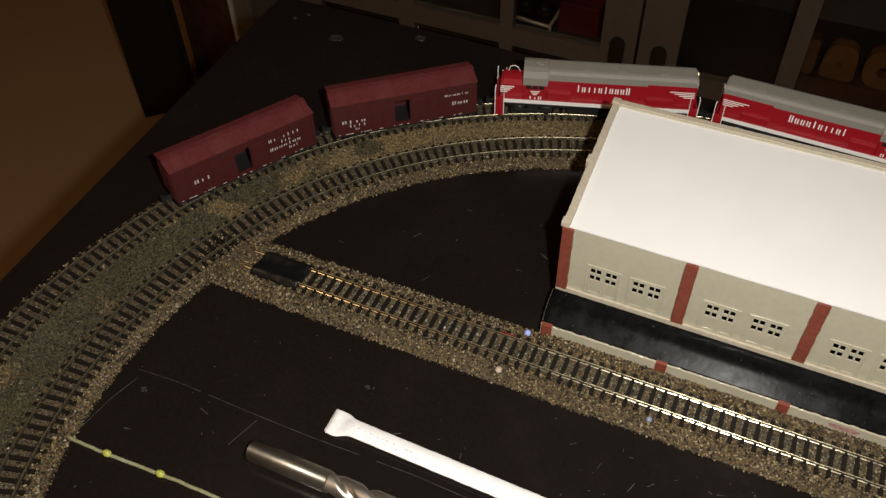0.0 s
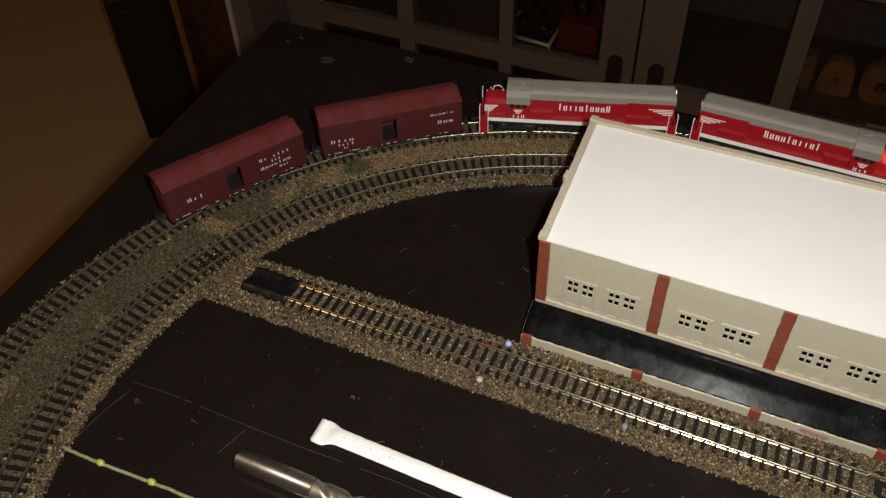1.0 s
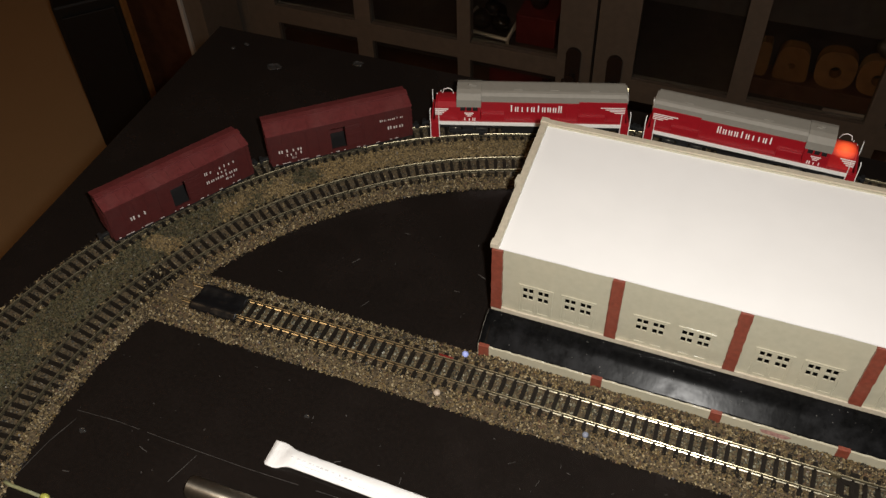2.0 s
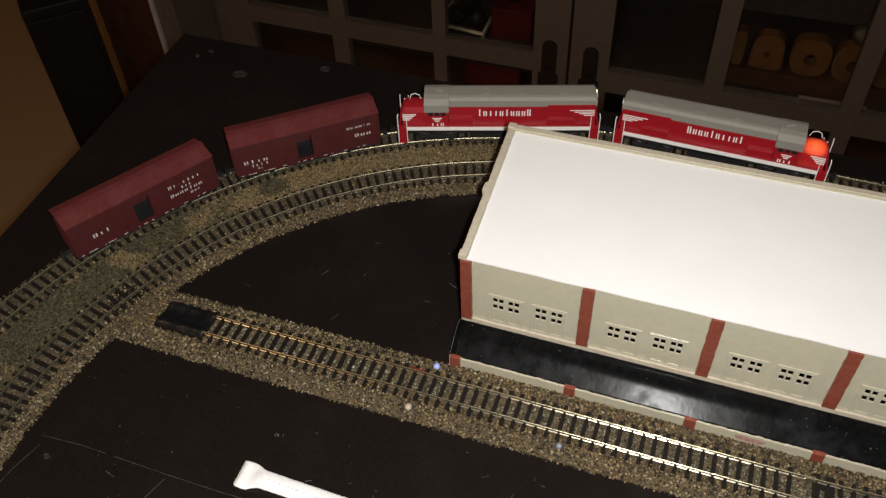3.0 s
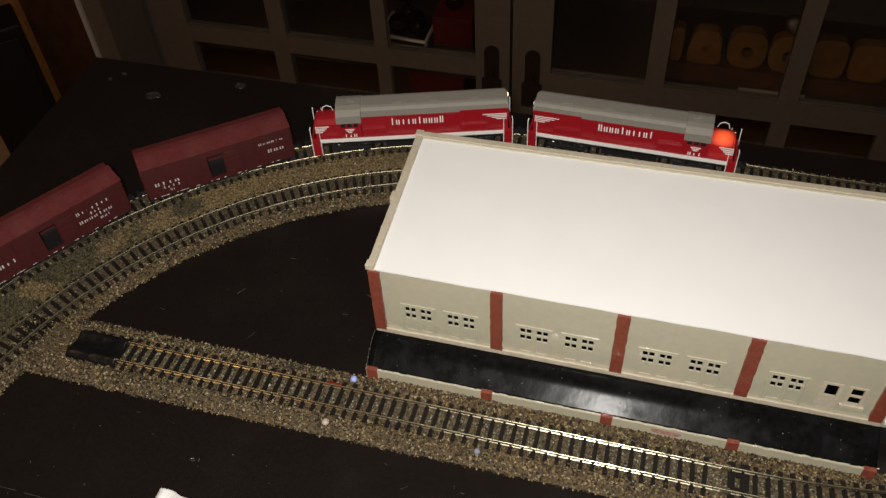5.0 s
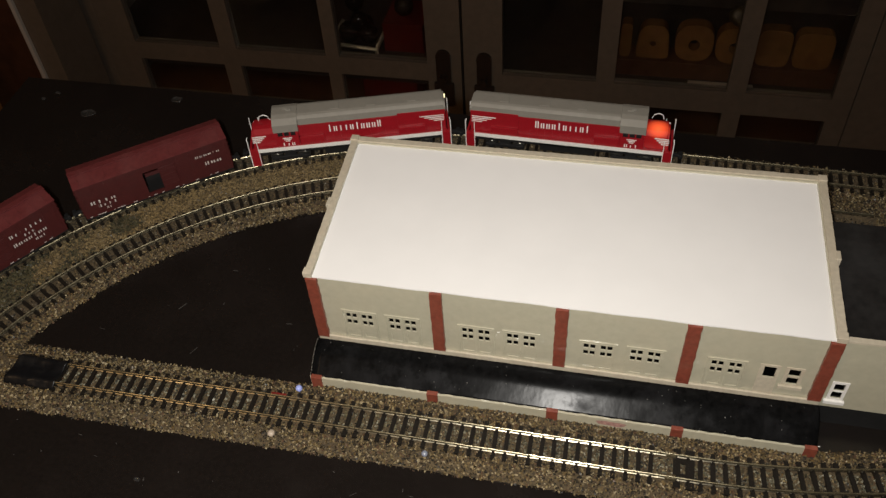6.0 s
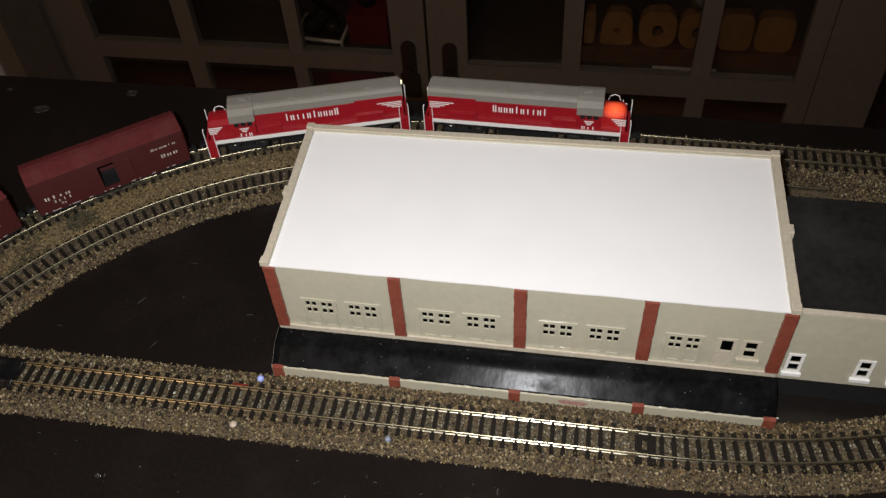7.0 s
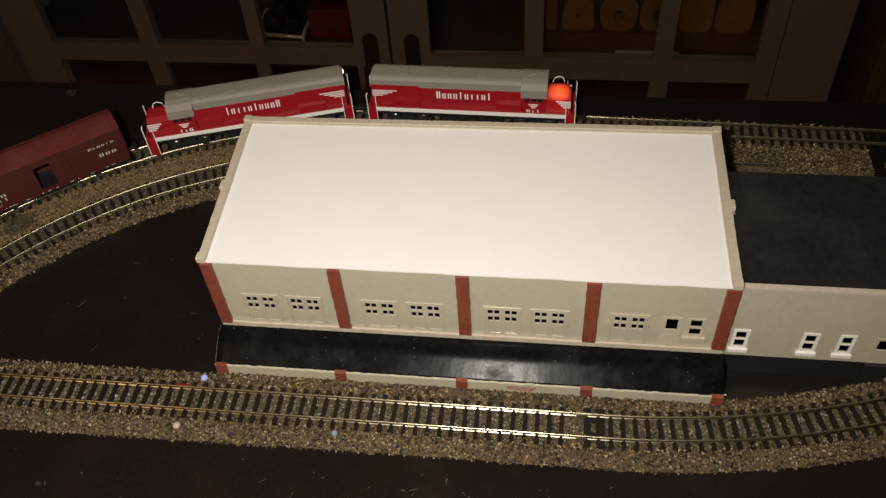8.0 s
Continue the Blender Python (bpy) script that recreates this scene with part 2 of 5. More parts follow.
M["gloss_black"] = glossy_black()
def turned_steel():
    """Lathe-turned steel: fine rings round the shank draw its highlight out lengthwise."""
    m = material("turned_steel", (0.42, 0.38, 0.31), 0.42, 0.95, scale=500, spread=0.1, stain=(0.30, 0.26, 0.20), stain_scale=90)
    n, l = m.node_tree.nodes, m.node_tree.links
    tg = n.new("ShaderNodeTangent")
    tg.direction_type = "RADIAL"
    tg.axis = "X"
    b = n["Principled BSDF"]
    b.inputs["Anisotropic"].default_value = 0.85
    b.inputs["Anisotropic Rotation"].default_value = 0.25
    l.new(tg.outputs["Tangent"], b.inputs["Tangent"])
    return m


M["shank"] = turned_steel()
M["glow"] = lit_nose_material()
M["glass"] = pane_material()


# ---- mesh helpers ----
def box(bm, x0, x1, y0, y1, z0, z1, bevel=0.0, m=None):
    made = bmesh.ops.create_cube(bm, size=1.0)["verts"]
    bmesh.ops.scale(bm, vec=(x1 - x0, y1 - y0, z1 - z0), verts=made)
    bmesh.ops.translate(bm, vec=((x0 + x1) / 2, (y0 + y1) / 2, (z0 + z1) / 2), verts=made)
    if bevel:
        edges = list({e for v in made for e in v.link_edges})
        made = bmesh.ops.bevel(bm, geom=edges, offset=bevel, segments=2, affect="EDGES", profile=0.6)["verts"]
    if m is not None:
        bmesh.ops.transform(bm, matrix=m, verts=made)
    return made


def cylinder(bm, r, depth, m, segments=20, r2=None):
    made = bmesh.ops.create_cone(bm, cap_ends=True, segments=segments, radius1=r, radius2=r if r2 is None else r2, depth=depth)["verts"]
    bmesh.ops.transform(bm, matrix=m, verts=made)
    return made


def prism(bm, outline, a, b, axis="x"):
    """A closed outline of (u, v) drawn out from a to b: along x, u is y and v is z; along y, u is x; along z, u, v are x, y."""
    def at(u, v, w):
        return {"x": (w, u, v), "y": (u, w, v), "z": (u, v, w)}[axis]
    lo = [bm.verts.new(at(u, v, a)) for u, v in outline]
    hi = [bm.verts.new(at(u, v, b)) for u, v in outline]
    bm.faces.new(lo)
    bm.faces.new(hi[::-1])
    for i in range(len(lo)):
        j = (i + 1) % len(lo)
        bm.faces.new((lo[j], lo[i], hi[i], hi[j]))
    bmesh.ops.recalc_face_normals(bm, faces=bm.faces[:])


def tube(bm, points, r, segments=8, caps=True):
    """A round wire through the points."""
    rings = []
    pts = [Vector(p) for p in points]
    for i, p in enumerate(pts):
        d = (pts[min(i + 1, len(pts) - 1)] - pts[max(i - 1, 0)]).normalized()
        side = d.cross(Vector((0, 0, 1)) if abs(d.z) < 0.9 else Vector((1, 0, 0))).normalized()
        up = side.cross(d)
        rings.append([bm.verts.new(p + r * (math.cos(a) * side + math.sin(a) * up)) for a in [2 * math.pi * k / segments for k in range(segments)]])
    for a, b in zip(rings, rings[1:]):
        for k in range(segments):
            bm.faces.new((a[k], a[(k + 1) % segments], b[(k + 1) % segments], b[k]))
    if caps:
        bm.faces.new(rings[0][::-1])
        bm.faces.new(rings[-1])


def mesh_of(name, bm, mat, smooth=False):
    me = bpy.data.meshes.new(name)
    bm.to_mesh(me)
    bm.free()
    me.materials.append(mat)
    if smooth:
        me.polygons.foreach_set("use_smooth", [True] * len(me.polygons))
    return me


def part(name, bm, mat, parent=None, label="", smooth=False, at=None):
    ob = new(name, mesh_of(name, bm, mat, smooth))
    if parent is not None:
        ob.parent = parent
    if at is not None:
        ob.matrix_basis = at
    if label:
        ob["label"] = label
    return ob


def box_part(name, dims, mat, parent=None, label="", bevel=0.0):
    bm = bmesh.new()
    box(bm, *dims, bevel=bevel)
    return part(name, bm, mat, parent, label)


def empty(name, m=None):
    ob = new(name)
    if m is not None:
        ob.matrix_basis = m
    return ob


def panel_with_holes(bm, x0, x1, z0, z1, y0, y1, holes):
    """An upright wall with rectangular openings (x0, x1, z0, z1) cut right through."""
    xs = sorted({x0, x1, *[h[0] for h in holes], *[h[1] for h in holes]})
    zs = sorted({z0, z1, *[h[2] for h in holes], *[h[3] for h in holes]})
    solid = {}
    for i in range(len(xs) - 1):
        for k in range(len(zs) - 1):
            cx, cz = (xs[i] + xs[i + 1]) / 2, (zs[k] + zs[k + 1]) / 2
            solid[i, k] = not any(h[0] < cx < h[1] and h[2] < cz < h[3] for h in holes)
    verts = {}

    def v(i, k, y):
        if (i, k, y) not in verts:
            verts[i, k, y] = bm.verts.new((xs[i], y, zs[k]))
        return verts[i, k, y]
    for (i, k), full in solid.items():
        if not full:
            continue
        bm.faces.new((v(i, k, y0), v(i + 1, k, y0), v(i + 1, k + 1, y0), v(i, k + 1, y0)))
        bm.faces.new((v(i, k + 1, y1), v(i + 1, k + 1, y1), v(i + 1, k, y1), v(i, k, y1)))
        for di, dk, a, b in ((-1, 0, (i, k + 1), (i, k)), (1, 0, (i + 1, k), (i + 1, k + 1)), (0, -1, (i, k), (i + 1, k)), (0, 1, (i + 1, k + 1), (i, k + 1))):
            if not solid.get((i + di, k + dk), False):
                bm.faces.new((v(*a, y0), v(*a, y1), v(*b, y1), v(*b, y0)))


# ---- plan: the two curved tracks and the siding ----
OUTER, INNER = (0.0492, -0.1201, 0.2717), (0.0472, -0.1070, 0.2277)
SIDING_Y, BEND_X, BEND_R = -0.0335, 0.165, 0.38
GAUGE, TIE_TOP, RAIL_TOP = 0.0052, 0.0046, 0.0065
BED_IN, BED_OUT = 0.0140, 0.0124


def sway(s):
    """How far the hand-laid line strays from circle and straight."""
    rise = min(1.0, max(0.0, (s + 0.09) / 0.13))
    return 0.0042 * rise * rise * (3 - 2 * rise) - 0.027 * max(0.0, s - 0.05)


def along_curve(s, circle, off=0.0):
    """Place and heading on a curved line; s runs forward, 0 where the curve meets the straight behind the building."""
    cx, cy, r = circle
    if s >= 0:
        return cx + s, cy + r + off + sway(s), (sway(s + 0.002) - sway(s)) / 0.002
    a = math.pi / 2 - s / r
    off += sway(s)
    return cx + (r + off) * math.cos(a), cy + (r + off) * math.sin(a), a - math.pi / 2


def off_curve(x, y, circle):
    """How far a place lies outside a curved line."""
    cx, cy, r = circle
    if x >= cx and y > cy:
        return y - cy - r - sway(x - cx)
    return math.hypot(x - cx, y - cy) - r - sway(-r * math.atan2(cx - x, max(y - cy, 1e-6)))


def along_siding(s, off=0.0):
    """Place and heading on the siding; s is x on its straight part."""
    if s <= BEND_X:
        return s, SIDING_Y + off, 0.0
    a = (s - BEND_X) / BEND_R
    return BEND_X + (BEND_R - off) * math.sin(a), SIDING_Y + BEND_R - (BEND_R - off) * math.cos(a), a


def ribbon_rail(bm, line, s0, s1, step, off):
    profile = [(-0.00053, 0.0), (0.00053, 0.0), (0.00053, 0.00016), (0.00018, 0.00040), (0.00018, 0.0011), (0.00034, 0.00122), (0.00036, 0.00148), (0.00032, 0.00166), (0.00022, 0.00180), (0.00010, 0.00187), (-0.00010, 0.00187), (-0.00022, 0.00180), (-0.00032, 0.00166), (-0.00036, 0.00148), (-0.00034, 0.00122), (-0.00018, 0.0011), (-0.00018, 0.00040), (-0.00053, 0.00016)]
    n = max(2, int((s1 - s0) / step) + 1)
    prev = None
    for i in range(n):
        s = s0 + (s1 - s0) * i / (n - 1)
        ring = []
        for u, v in profile:
            x, y, _ = line(s, off + u)
            ring.append(bm.verts.new((x, y, TIE_TOP + v)))
        if prev:
            for k in range(len(ring)):
                j = (k + 1) % len(ring)
                bm.faces.new((prev[k], prev[j], ring[j], ring[k])).material_index = 1 if k in (1, 2, 16, 17) else 0
        else:
            bm.faces.new(ring)
        prev = ring
    bm.faces.new(prev[::-1])
    bmesh.ops.recalc_face_normals(bm, faces=bm.faces[:])

# ---- the room ----
FLOOR = -1.0
def room():
    bm = bmesh.new()
    box(bm, -3.2, 2.6, -1.6, 3.2, FLOOR - 0.05, FLOOR)
    tagged(part("floor", bm, M["carpet"]), "brown carpeted floor of the dim room", "floor", kind="structure")
    for name, d in (("wall_north", (-3.2, 2.6, 3.2, 3.3, FLOOR, 1.5)), ("wall_south", (-3.2, 2.6, -1.7, -1.6, FLOOR, 1.5)),
                    ("wall_west", (-3.3, -3.2, -1.6, 3.2, FLOOR, 1.5)), ("wall_east", (2.6, 2.7, -1.6, 3.2, FLOOR, 1.5))):
        tagged(box_part(name, d, M["wall"]), "plain painted wall of the dark room", "wall", kind="structure")
    tagged(box_part("ceiling", (-3.2, 2.6, -1.6, 3.2, 1.5, 1.6), M["wall"]), "plain painted ceiling", "ceiling", kind="structure")


room()


# ---- the layout table ----
def layout_table():
    top = [(-0.247, -0.45), (0.62, -0.45), (0.62, 0.187), (-0.2625, 0.187)]
    t = tagged(empty("layout_table"), "black gloss-painted table top with scratches and dust", "table")
    bm = bmesh.new()
    prism(bm, top, -0.02, 0.0, "z")
    bmesh.ops.bevel(bm, geom=[e for e in bm.edges if all(v.co.z > -0.001 for v in e.verts)], offset=0.0015, segments=2, affect="EDGES")
    part("tabletop", bm, M["table"], t)
    for x, y in ((-0.22, -0.41), (0.58, -0.41), (-0.22, 0.15), (0.58, 0.15)):
        box_part("leg", (x - 0.02, x + 0.02, y - 0.02, y + 0.02, FLOOR, -0.02), M["black"], t, bevel=0.002)
    return t


TABLE = layout_table()


def scratch(points, w=0.00024):
    """A thin scored line on the table top."""
    bm = bmesh.new()
    rnd = random.Random(len(points) * 7 + int(points[0][0] * 1e4))
    line = []
    for (x0, y0), (x1, y1) in zip(points, points[1:]):
        n = max(2, int(math.hypot(x1 - x0, y1 - y0) / 0.004))
        line += [(x0 + (x1 - x0) * i / n, y0 + (y1 - y0) * i / n) for i in range(n)]
    line.append(points[-1])
    for (x0, y0), (x1, y1) in zip(line, line[1:]):
        if rnd.random() < 0.05:
            continue
        d = Vector((x1 - x0, y1 - y0, 0)).normalized()
        s = Vector((-d.y, d.x, 0)) * w / 2
        a, b = Vector((x0, y0, 0)), Vector((x1, y1, 0))
        k0, k1 = rnd.uniform(0.4, 1.2), rnd.uniform(0.4, 1.2)
        lo = [bm.verts.new(p) for p in (a - s * k0, b - s * k1, b + s * k1, a + s * k0)]
        hi = [bm.verts.new(v.co + Vector((0, 0, 0.00015))) for v in lo]
        bm.faces.new(hi)
        for i in range(4):
            j = (i + 1) % 4
            bm.faces.new((lo[i], lo[j], hi[j], hi[i]))
    part("scratch", bm, M["scratch"], TABLE, "pale scratch in the black paint")


scratch([(-0.1585, -0.1071), (-0.1386, -0.1058), (-0.0978, -0.1064), (-0.0723, -0.1064), (-0.024, -0.1050), (0.02, -0.1060)])
scratch([(-0.0957, -0.1083), (-0.1005, -0.1233)])
scratch([(-0.1564, -0.1110), (-0.1605, -0.125), (-0.1622, -0.1363), (-0.166, -0.16)], 0.00026)
rnd = random.Random(5)
for i in range(210):
    x, y = rnd.uniform(-0.17, 0.28), rnd.uniform(-0.20, 0.07)
    if off_curve(x, y, INNER) > -0.018 or -0.056 < y < -0.012 or (x > -0.01 and y > -0.02):
        continue
    a, ln = rnd.uniform(0, math.pi), rnd.choice((0.0004, 0.0005, 0.0006, 0.0008, 0.001, 0.0015, 0.003, 0.005))
    scratch([(x, y), (x + ln * math.cos(a), y + ln * math.sin(a))], rnd.uniform(0.0002, 0.0005))


for i in range(150):
    x, y = rnd.uniform(0.02, 0.24), rnd.uniform(-0.105, -0.058)
    a, ln = rnd.gauss(0.2, 0.7), rnd.choice((0.0004, 0.0005, 0.0007, 0.001, 0.0018, 0.0032))
    scratch([(x, y), (x + ln * math.cos(a), y + ln * math.sin(a))], rnd.uniform(0.00018, 0.0004))


# ---- tracks ----
def tie_mesh():
    bm = bmesh.new()
    box(bm, -0.00092, 0.00092, -0.0088, 0.0088, 0.0022, TIE_TOP, bevel=0.0)
    for y in (-GAUGE, GAUGE):
        for d in (-0.00048, 0.00048):
            box(bm, -0.00055, 0.00055, y + d - 0.00030, y + d + 0.00030, TIE_TOP, TIE_TOP + 0.00058)
    return mesh_of("tie", bm, M["tie"])


TIE = tie_mesh()


def track(label, line, s0, s1, rails=None, gaps=()):
    t = tagged(empty("track"), label, "track", "model railway tracks")
    r0, r1 = rails or (s0, s1)
    for off in (-GAUGE, GAUGE):
        bm = bmesh.new()
        ribbon_rail(bm, line, r0, r1, 0.006, off)
        part("rail", bm, M["rail"], t).data.materials.append(M["rail_foot"])
    rnd = random.Random(int(abs(s0) * 1e4))
    n = int((s1 - s0) / 0.0049)
    for i in range(n):
        x, y, a = line(s0 + (i + 0.5) * 0.0049)
        if any(abs(x - g) < 0.0032 for g in gaps):
            continue
        ob = new("tie", TIE)
        ob.parent = t
        ob.matrix_basis = pose(x, y, 0, 0, 0, math.degrees(a) + rnd.uniform(-1.2, 1.2))
    return t


track("curved outer model railway track on ballast", lambda s, o=0.0: along_curve(s, OUTER, o), -0.66, 0.42)
track("curved inner model railway track on ballast", lambda s, o=0.0: along_curve(s, INNER, o), -0.58, 0.165, (-0.58, 0.205))
SIDING = track("straight model railway siding ending under black tape", along_siding, -0.138, 0.42, (-0.1462, 0.42), gaps=(0.1543,))


def tie_frame():
    """Two ties moulded together beside a joint."""
    bm = bmesh.new()
    for x in (0.1593, 0.1648):
        box(bm, x - 0.0011, x + 0.0011, SIDING_Y - 0.0088, SIDING_Y + 0.0088, 0.0022, TIE_TOP + 0.0001)
    for y in (-0.0034, 0.0034):
        box(bm, 0.1604, 0.1637, SIDING_Y + y - 0.0010, SIDING_Y + y + 0.0010, 0.0022, TIE_TOP + 0.0001)
    part("tie_frame", bm, M["tie"], SIDING, "two dark ties joined into a frame")


tie_frame()


# ---- ballast: a low glued bed, covered by loose grains ----
def bed_height(d):
    """Height of the bed at the distance d inside its edge."""
    return 0.0033 * max(0.0, min(1.0, d / 0.005))


def ballast_bed(name, line, s0, s1, lo, hi, label):
    """lo, hi: the edges of the bed as offsets from the line, by s."""
    bm = bmesh.new()
    n = int((s1 - s0) / 0.004)
    rows = []
    for i in range(n + 1):
        s = s0 + (s1 - s0) * i / n
        a, b = lo(s) + 0.0012 * noise.noise((s * 160, 0, 3)), hi(s) + 0.0012 * noise.noise((s * 160, 9, 3))
        row = []
        for d, o in ((0, a), (0.002, a + 0.002), (0.005, a + 0.005), (0.01, (a + b) / 2), (0.005, b - 0.005), (0.002, b - 0.002), (0, b)):
            x, y, _ = line(s, o)
            row.append(bm.verts.new((x, y, bed_height(d) + 0.0002)))
        rows.append(row)
    for a, b in zip(rows, rows[1:]):
        for k in range(6):
            bm.faces.new((a[k], b[k], b[k + 1], a[k + 1]))
    bmesh.ops.recalc_face_normals(bm, faces=bm.faces[:])
    return tagged(part(name, bm, M["ballast_bed"]), label, "ballast", kind="structure")


def grains(name, mat, spots, label, size=(0.00027, 0.00072)):
    """Many small angular grains, one joined mesh."""
    k = len(spots)
    rng = np.random.RandomState(k % 9973)
    base = np.array([(1, 0, 0), (-1, 0, 0), (0, 1, 0), (0, -1, 0), (0, 0, 1), (0, 0, -1)], float)
    faces = np.array([(0, 2, 4), (2, 1, 4), (1, 3, 4), (3, 0, 4), (2, 0, 5), (1, 2, 5), (3, 1, 5), (0, 3, 5)])
    q = rng.normal(size=(k, 4))
    q /= np.linalg.norm(q, axis=1)[:, None]
    w, x, y, z = q.T
    rot = np.stack([1 - 2 * (y * y + z * z), 2 * (x * y - z * w), 2 * (x * z + y * w), 2 * (x * y + z * w), 1 - 2 * (x * x + z * z), 2 * (y * z - x * w),
                    2 * (x * z - y * w), 2 * (y * z + x * w), 1 - 2 * (x * x + y * y)], 1).reshape(k, 3, 3)
    scl = rng.uniform(*size, (k, 1, 1)) * rng.uniform(0.3, 1.6, (k, 6, 1))
    v = (base[None] * scl) @ rot.transpose(0, 2, 1) + np.asarray(spots)[:, None, :]
    f = faces[None] + 6 * np.arange(k)[:, None, None]
    me = bpy.data.meshes.new(name)
    me.from_pydata(v.reshape(-1, 3), [], f.reshape(-1, 3).tolist())
    me.materials.append(mat)
    return tagged(new(name, me), label, "ballast", kind="stuff")


MAIN = lambda s, o=0.0: along_curve(s, OUTER, o)


def inner_edge(s):
    """Offset of the bed's inner edge from the outer line."""
    if s > 0.08:
        return -0.0300
    if s >= 0:
        return INNER[1] + INNER[2] + sway(s + OUTER[0] - INNER[0]) - BED_IN - OUTER[1] - OUTER[2] - sway(s)
    lo, hi = -0.09, 0.0
    for _ in range(24):
        mid = (lo + hi) / 2
        x, y, _a = MAIN(s, mid)
        lo, hi = (mid, hi) if off_curve(x, y, INNER) < -BED_IN else (lo, mid)
    return lo


ballast_bed("ballast_main_line", MAIN, -0.66, 0.079, inner_edge, lambda s: BED_OUT, "tan ballast bed under the two curved tracks")
ballast_bed("ballast_back_straight", MAIN, 0.0805, 0.252, inner_edge, lambda s: BED_OUT, "tan ballast bed of the straight behind the building")
ballast_bed("ballast_far_strip", MAIN, 0.258, 0.42, lambda s: -0.0290, lambda s: -0.0180, "narrow tan ballast strip beside the bare far track")


def siding_low(s):
    """Offset of the siding bed's front edge: it widens towards its end."""
    return -0.0159 - 0.0018 * min(1.0, max(0.0, (0.10 - s) / 0.18))


def siding_high(s):
    """Offset of its back edge: heaped against the dock."""
    return 0.0160 + 0.0034 * min(1.0, max(0.0, s / 0.004)) * min(1.0, max(0.0, (0.2125 - s) / 0.004))


ballast_bed("ballast_siding", along_siding, -0.172, 0.42, siding_low, siding_high, "tan ballast bed under the straight siding")


def rail_free(d):
    return abs(abs(d) - GAUGE) > 0.0011


def scatter_main(s0, s1, per_m2, seed):
    """Places on the main bed: x, y, z, s, distance outside the outer and the inner line."""
    rng = random.Random(seed)
    wide = 0.075
    for _ in range(int((s1 - s0) * wide * per_m2)):
        s, o = rng.uniform(s0, s1), rng.uniform(BED_OUT + 0.0012 - wide, BED_OUT + 0.0012)
        a = inner_edge(s)
        d = min(o - a, BED_OUT - o)
        if d < -0.0012 or (d < 0 and rng.random() < 0.5):
            continue
        x, y, _a = MAIN(s, o)
        di = off_curve(x, y, INNER) if s < 0.205 else 1.0
        low = 0.0005 if min(abs(o), abs(di)) < GAUGE else 0.0
        yield x, y, bed_height(d) + rng.uniform(-0.0001, 0.0009) - low, s, o, di


DENS = 2.5e6
stone, foam, green, tie_fill = [], [], [], []
rng = random.Random(12)
for x, y, z, s, do, di in scatter_main(-0.62, 0.36, DENS, 1):
    if s > 0.252 and (s < 0.258 or not -0.0290 < do < -0.0180):
        continue
    if not rail_free(do) or not rail_free(di):
        continue
    between = do < -0.0080 and (di > 0.0085 or s > 0.13) and s < 0.05
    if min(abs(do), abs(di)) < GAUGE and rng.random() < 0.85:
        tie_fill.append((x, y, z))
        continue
    if not between:
        stone.append((x, y, z))
        continue
    leaf = min(1.0, max(0.0, (-s - 0.16) / 0.14)) * 0.9
    (green if 0.5 + 0.9 * noise.noise((x * 55, y * 55, 3)) + 0.25 * (rng.random() - 0.5) < leaf else foam).append((x, y, z))
grains("ballast_grains", M["ballast"], stone, "loose tan and brown ballast stones along the curved tracks")
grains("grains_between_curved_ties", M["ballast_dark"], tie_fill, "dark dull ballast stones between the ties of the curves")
foam += [(x + rng.uniform(-0.0007, 0.0007), y + rng.uniform(-0.0007, 0.0007), z + rng.uniform(-0.0003, 0.0004)) for x, y, z in foam]
green += [(x + rng.uniform(-0.0007, 0.0007), y + rng.uniform(-0.0007, 0.0007), z + rng.uniform(-0.0003, 0.0004)) for x, y, z in green]
grains("ground_foam", M["turf"], foam, "yellowish ground foam between the two tracks")
grains("green_ground_foam", M["turf_green"], green, "dull green ground foam between the two tracks")
side, mid = [], []
for _ in range(int(0.53 * 0.0372 * DENS)):
    s, o = rng.uniform(-0.172, 0.36), rng.uniform(-0.0204, 0.0168)
    d = min(o - siding_low(s), siding_high(s) - o)
    if not rail_free(o) or d < -0.0008 or (d < 0 and rng.random() < 0.5):
        continue
    x, y, _a = along_siding(s, o)
    z = bed_height(d) + rng.uniform(-0.0001, 0.0009) - (0.0004 if abs(o) < GAUGE else 0.0)
    (mid if abs(o) < GAUGE and s > -0.12 and rng.random() < 0.75 else side).append((x, y, z))
grains("siding_grains", M["ballast"], side, "loose tan and brown ballast stones along the siding")
grains("grains_between_ties", M["ballast_grey"], mid, "dull grey-green ballast stones between the siding ties")


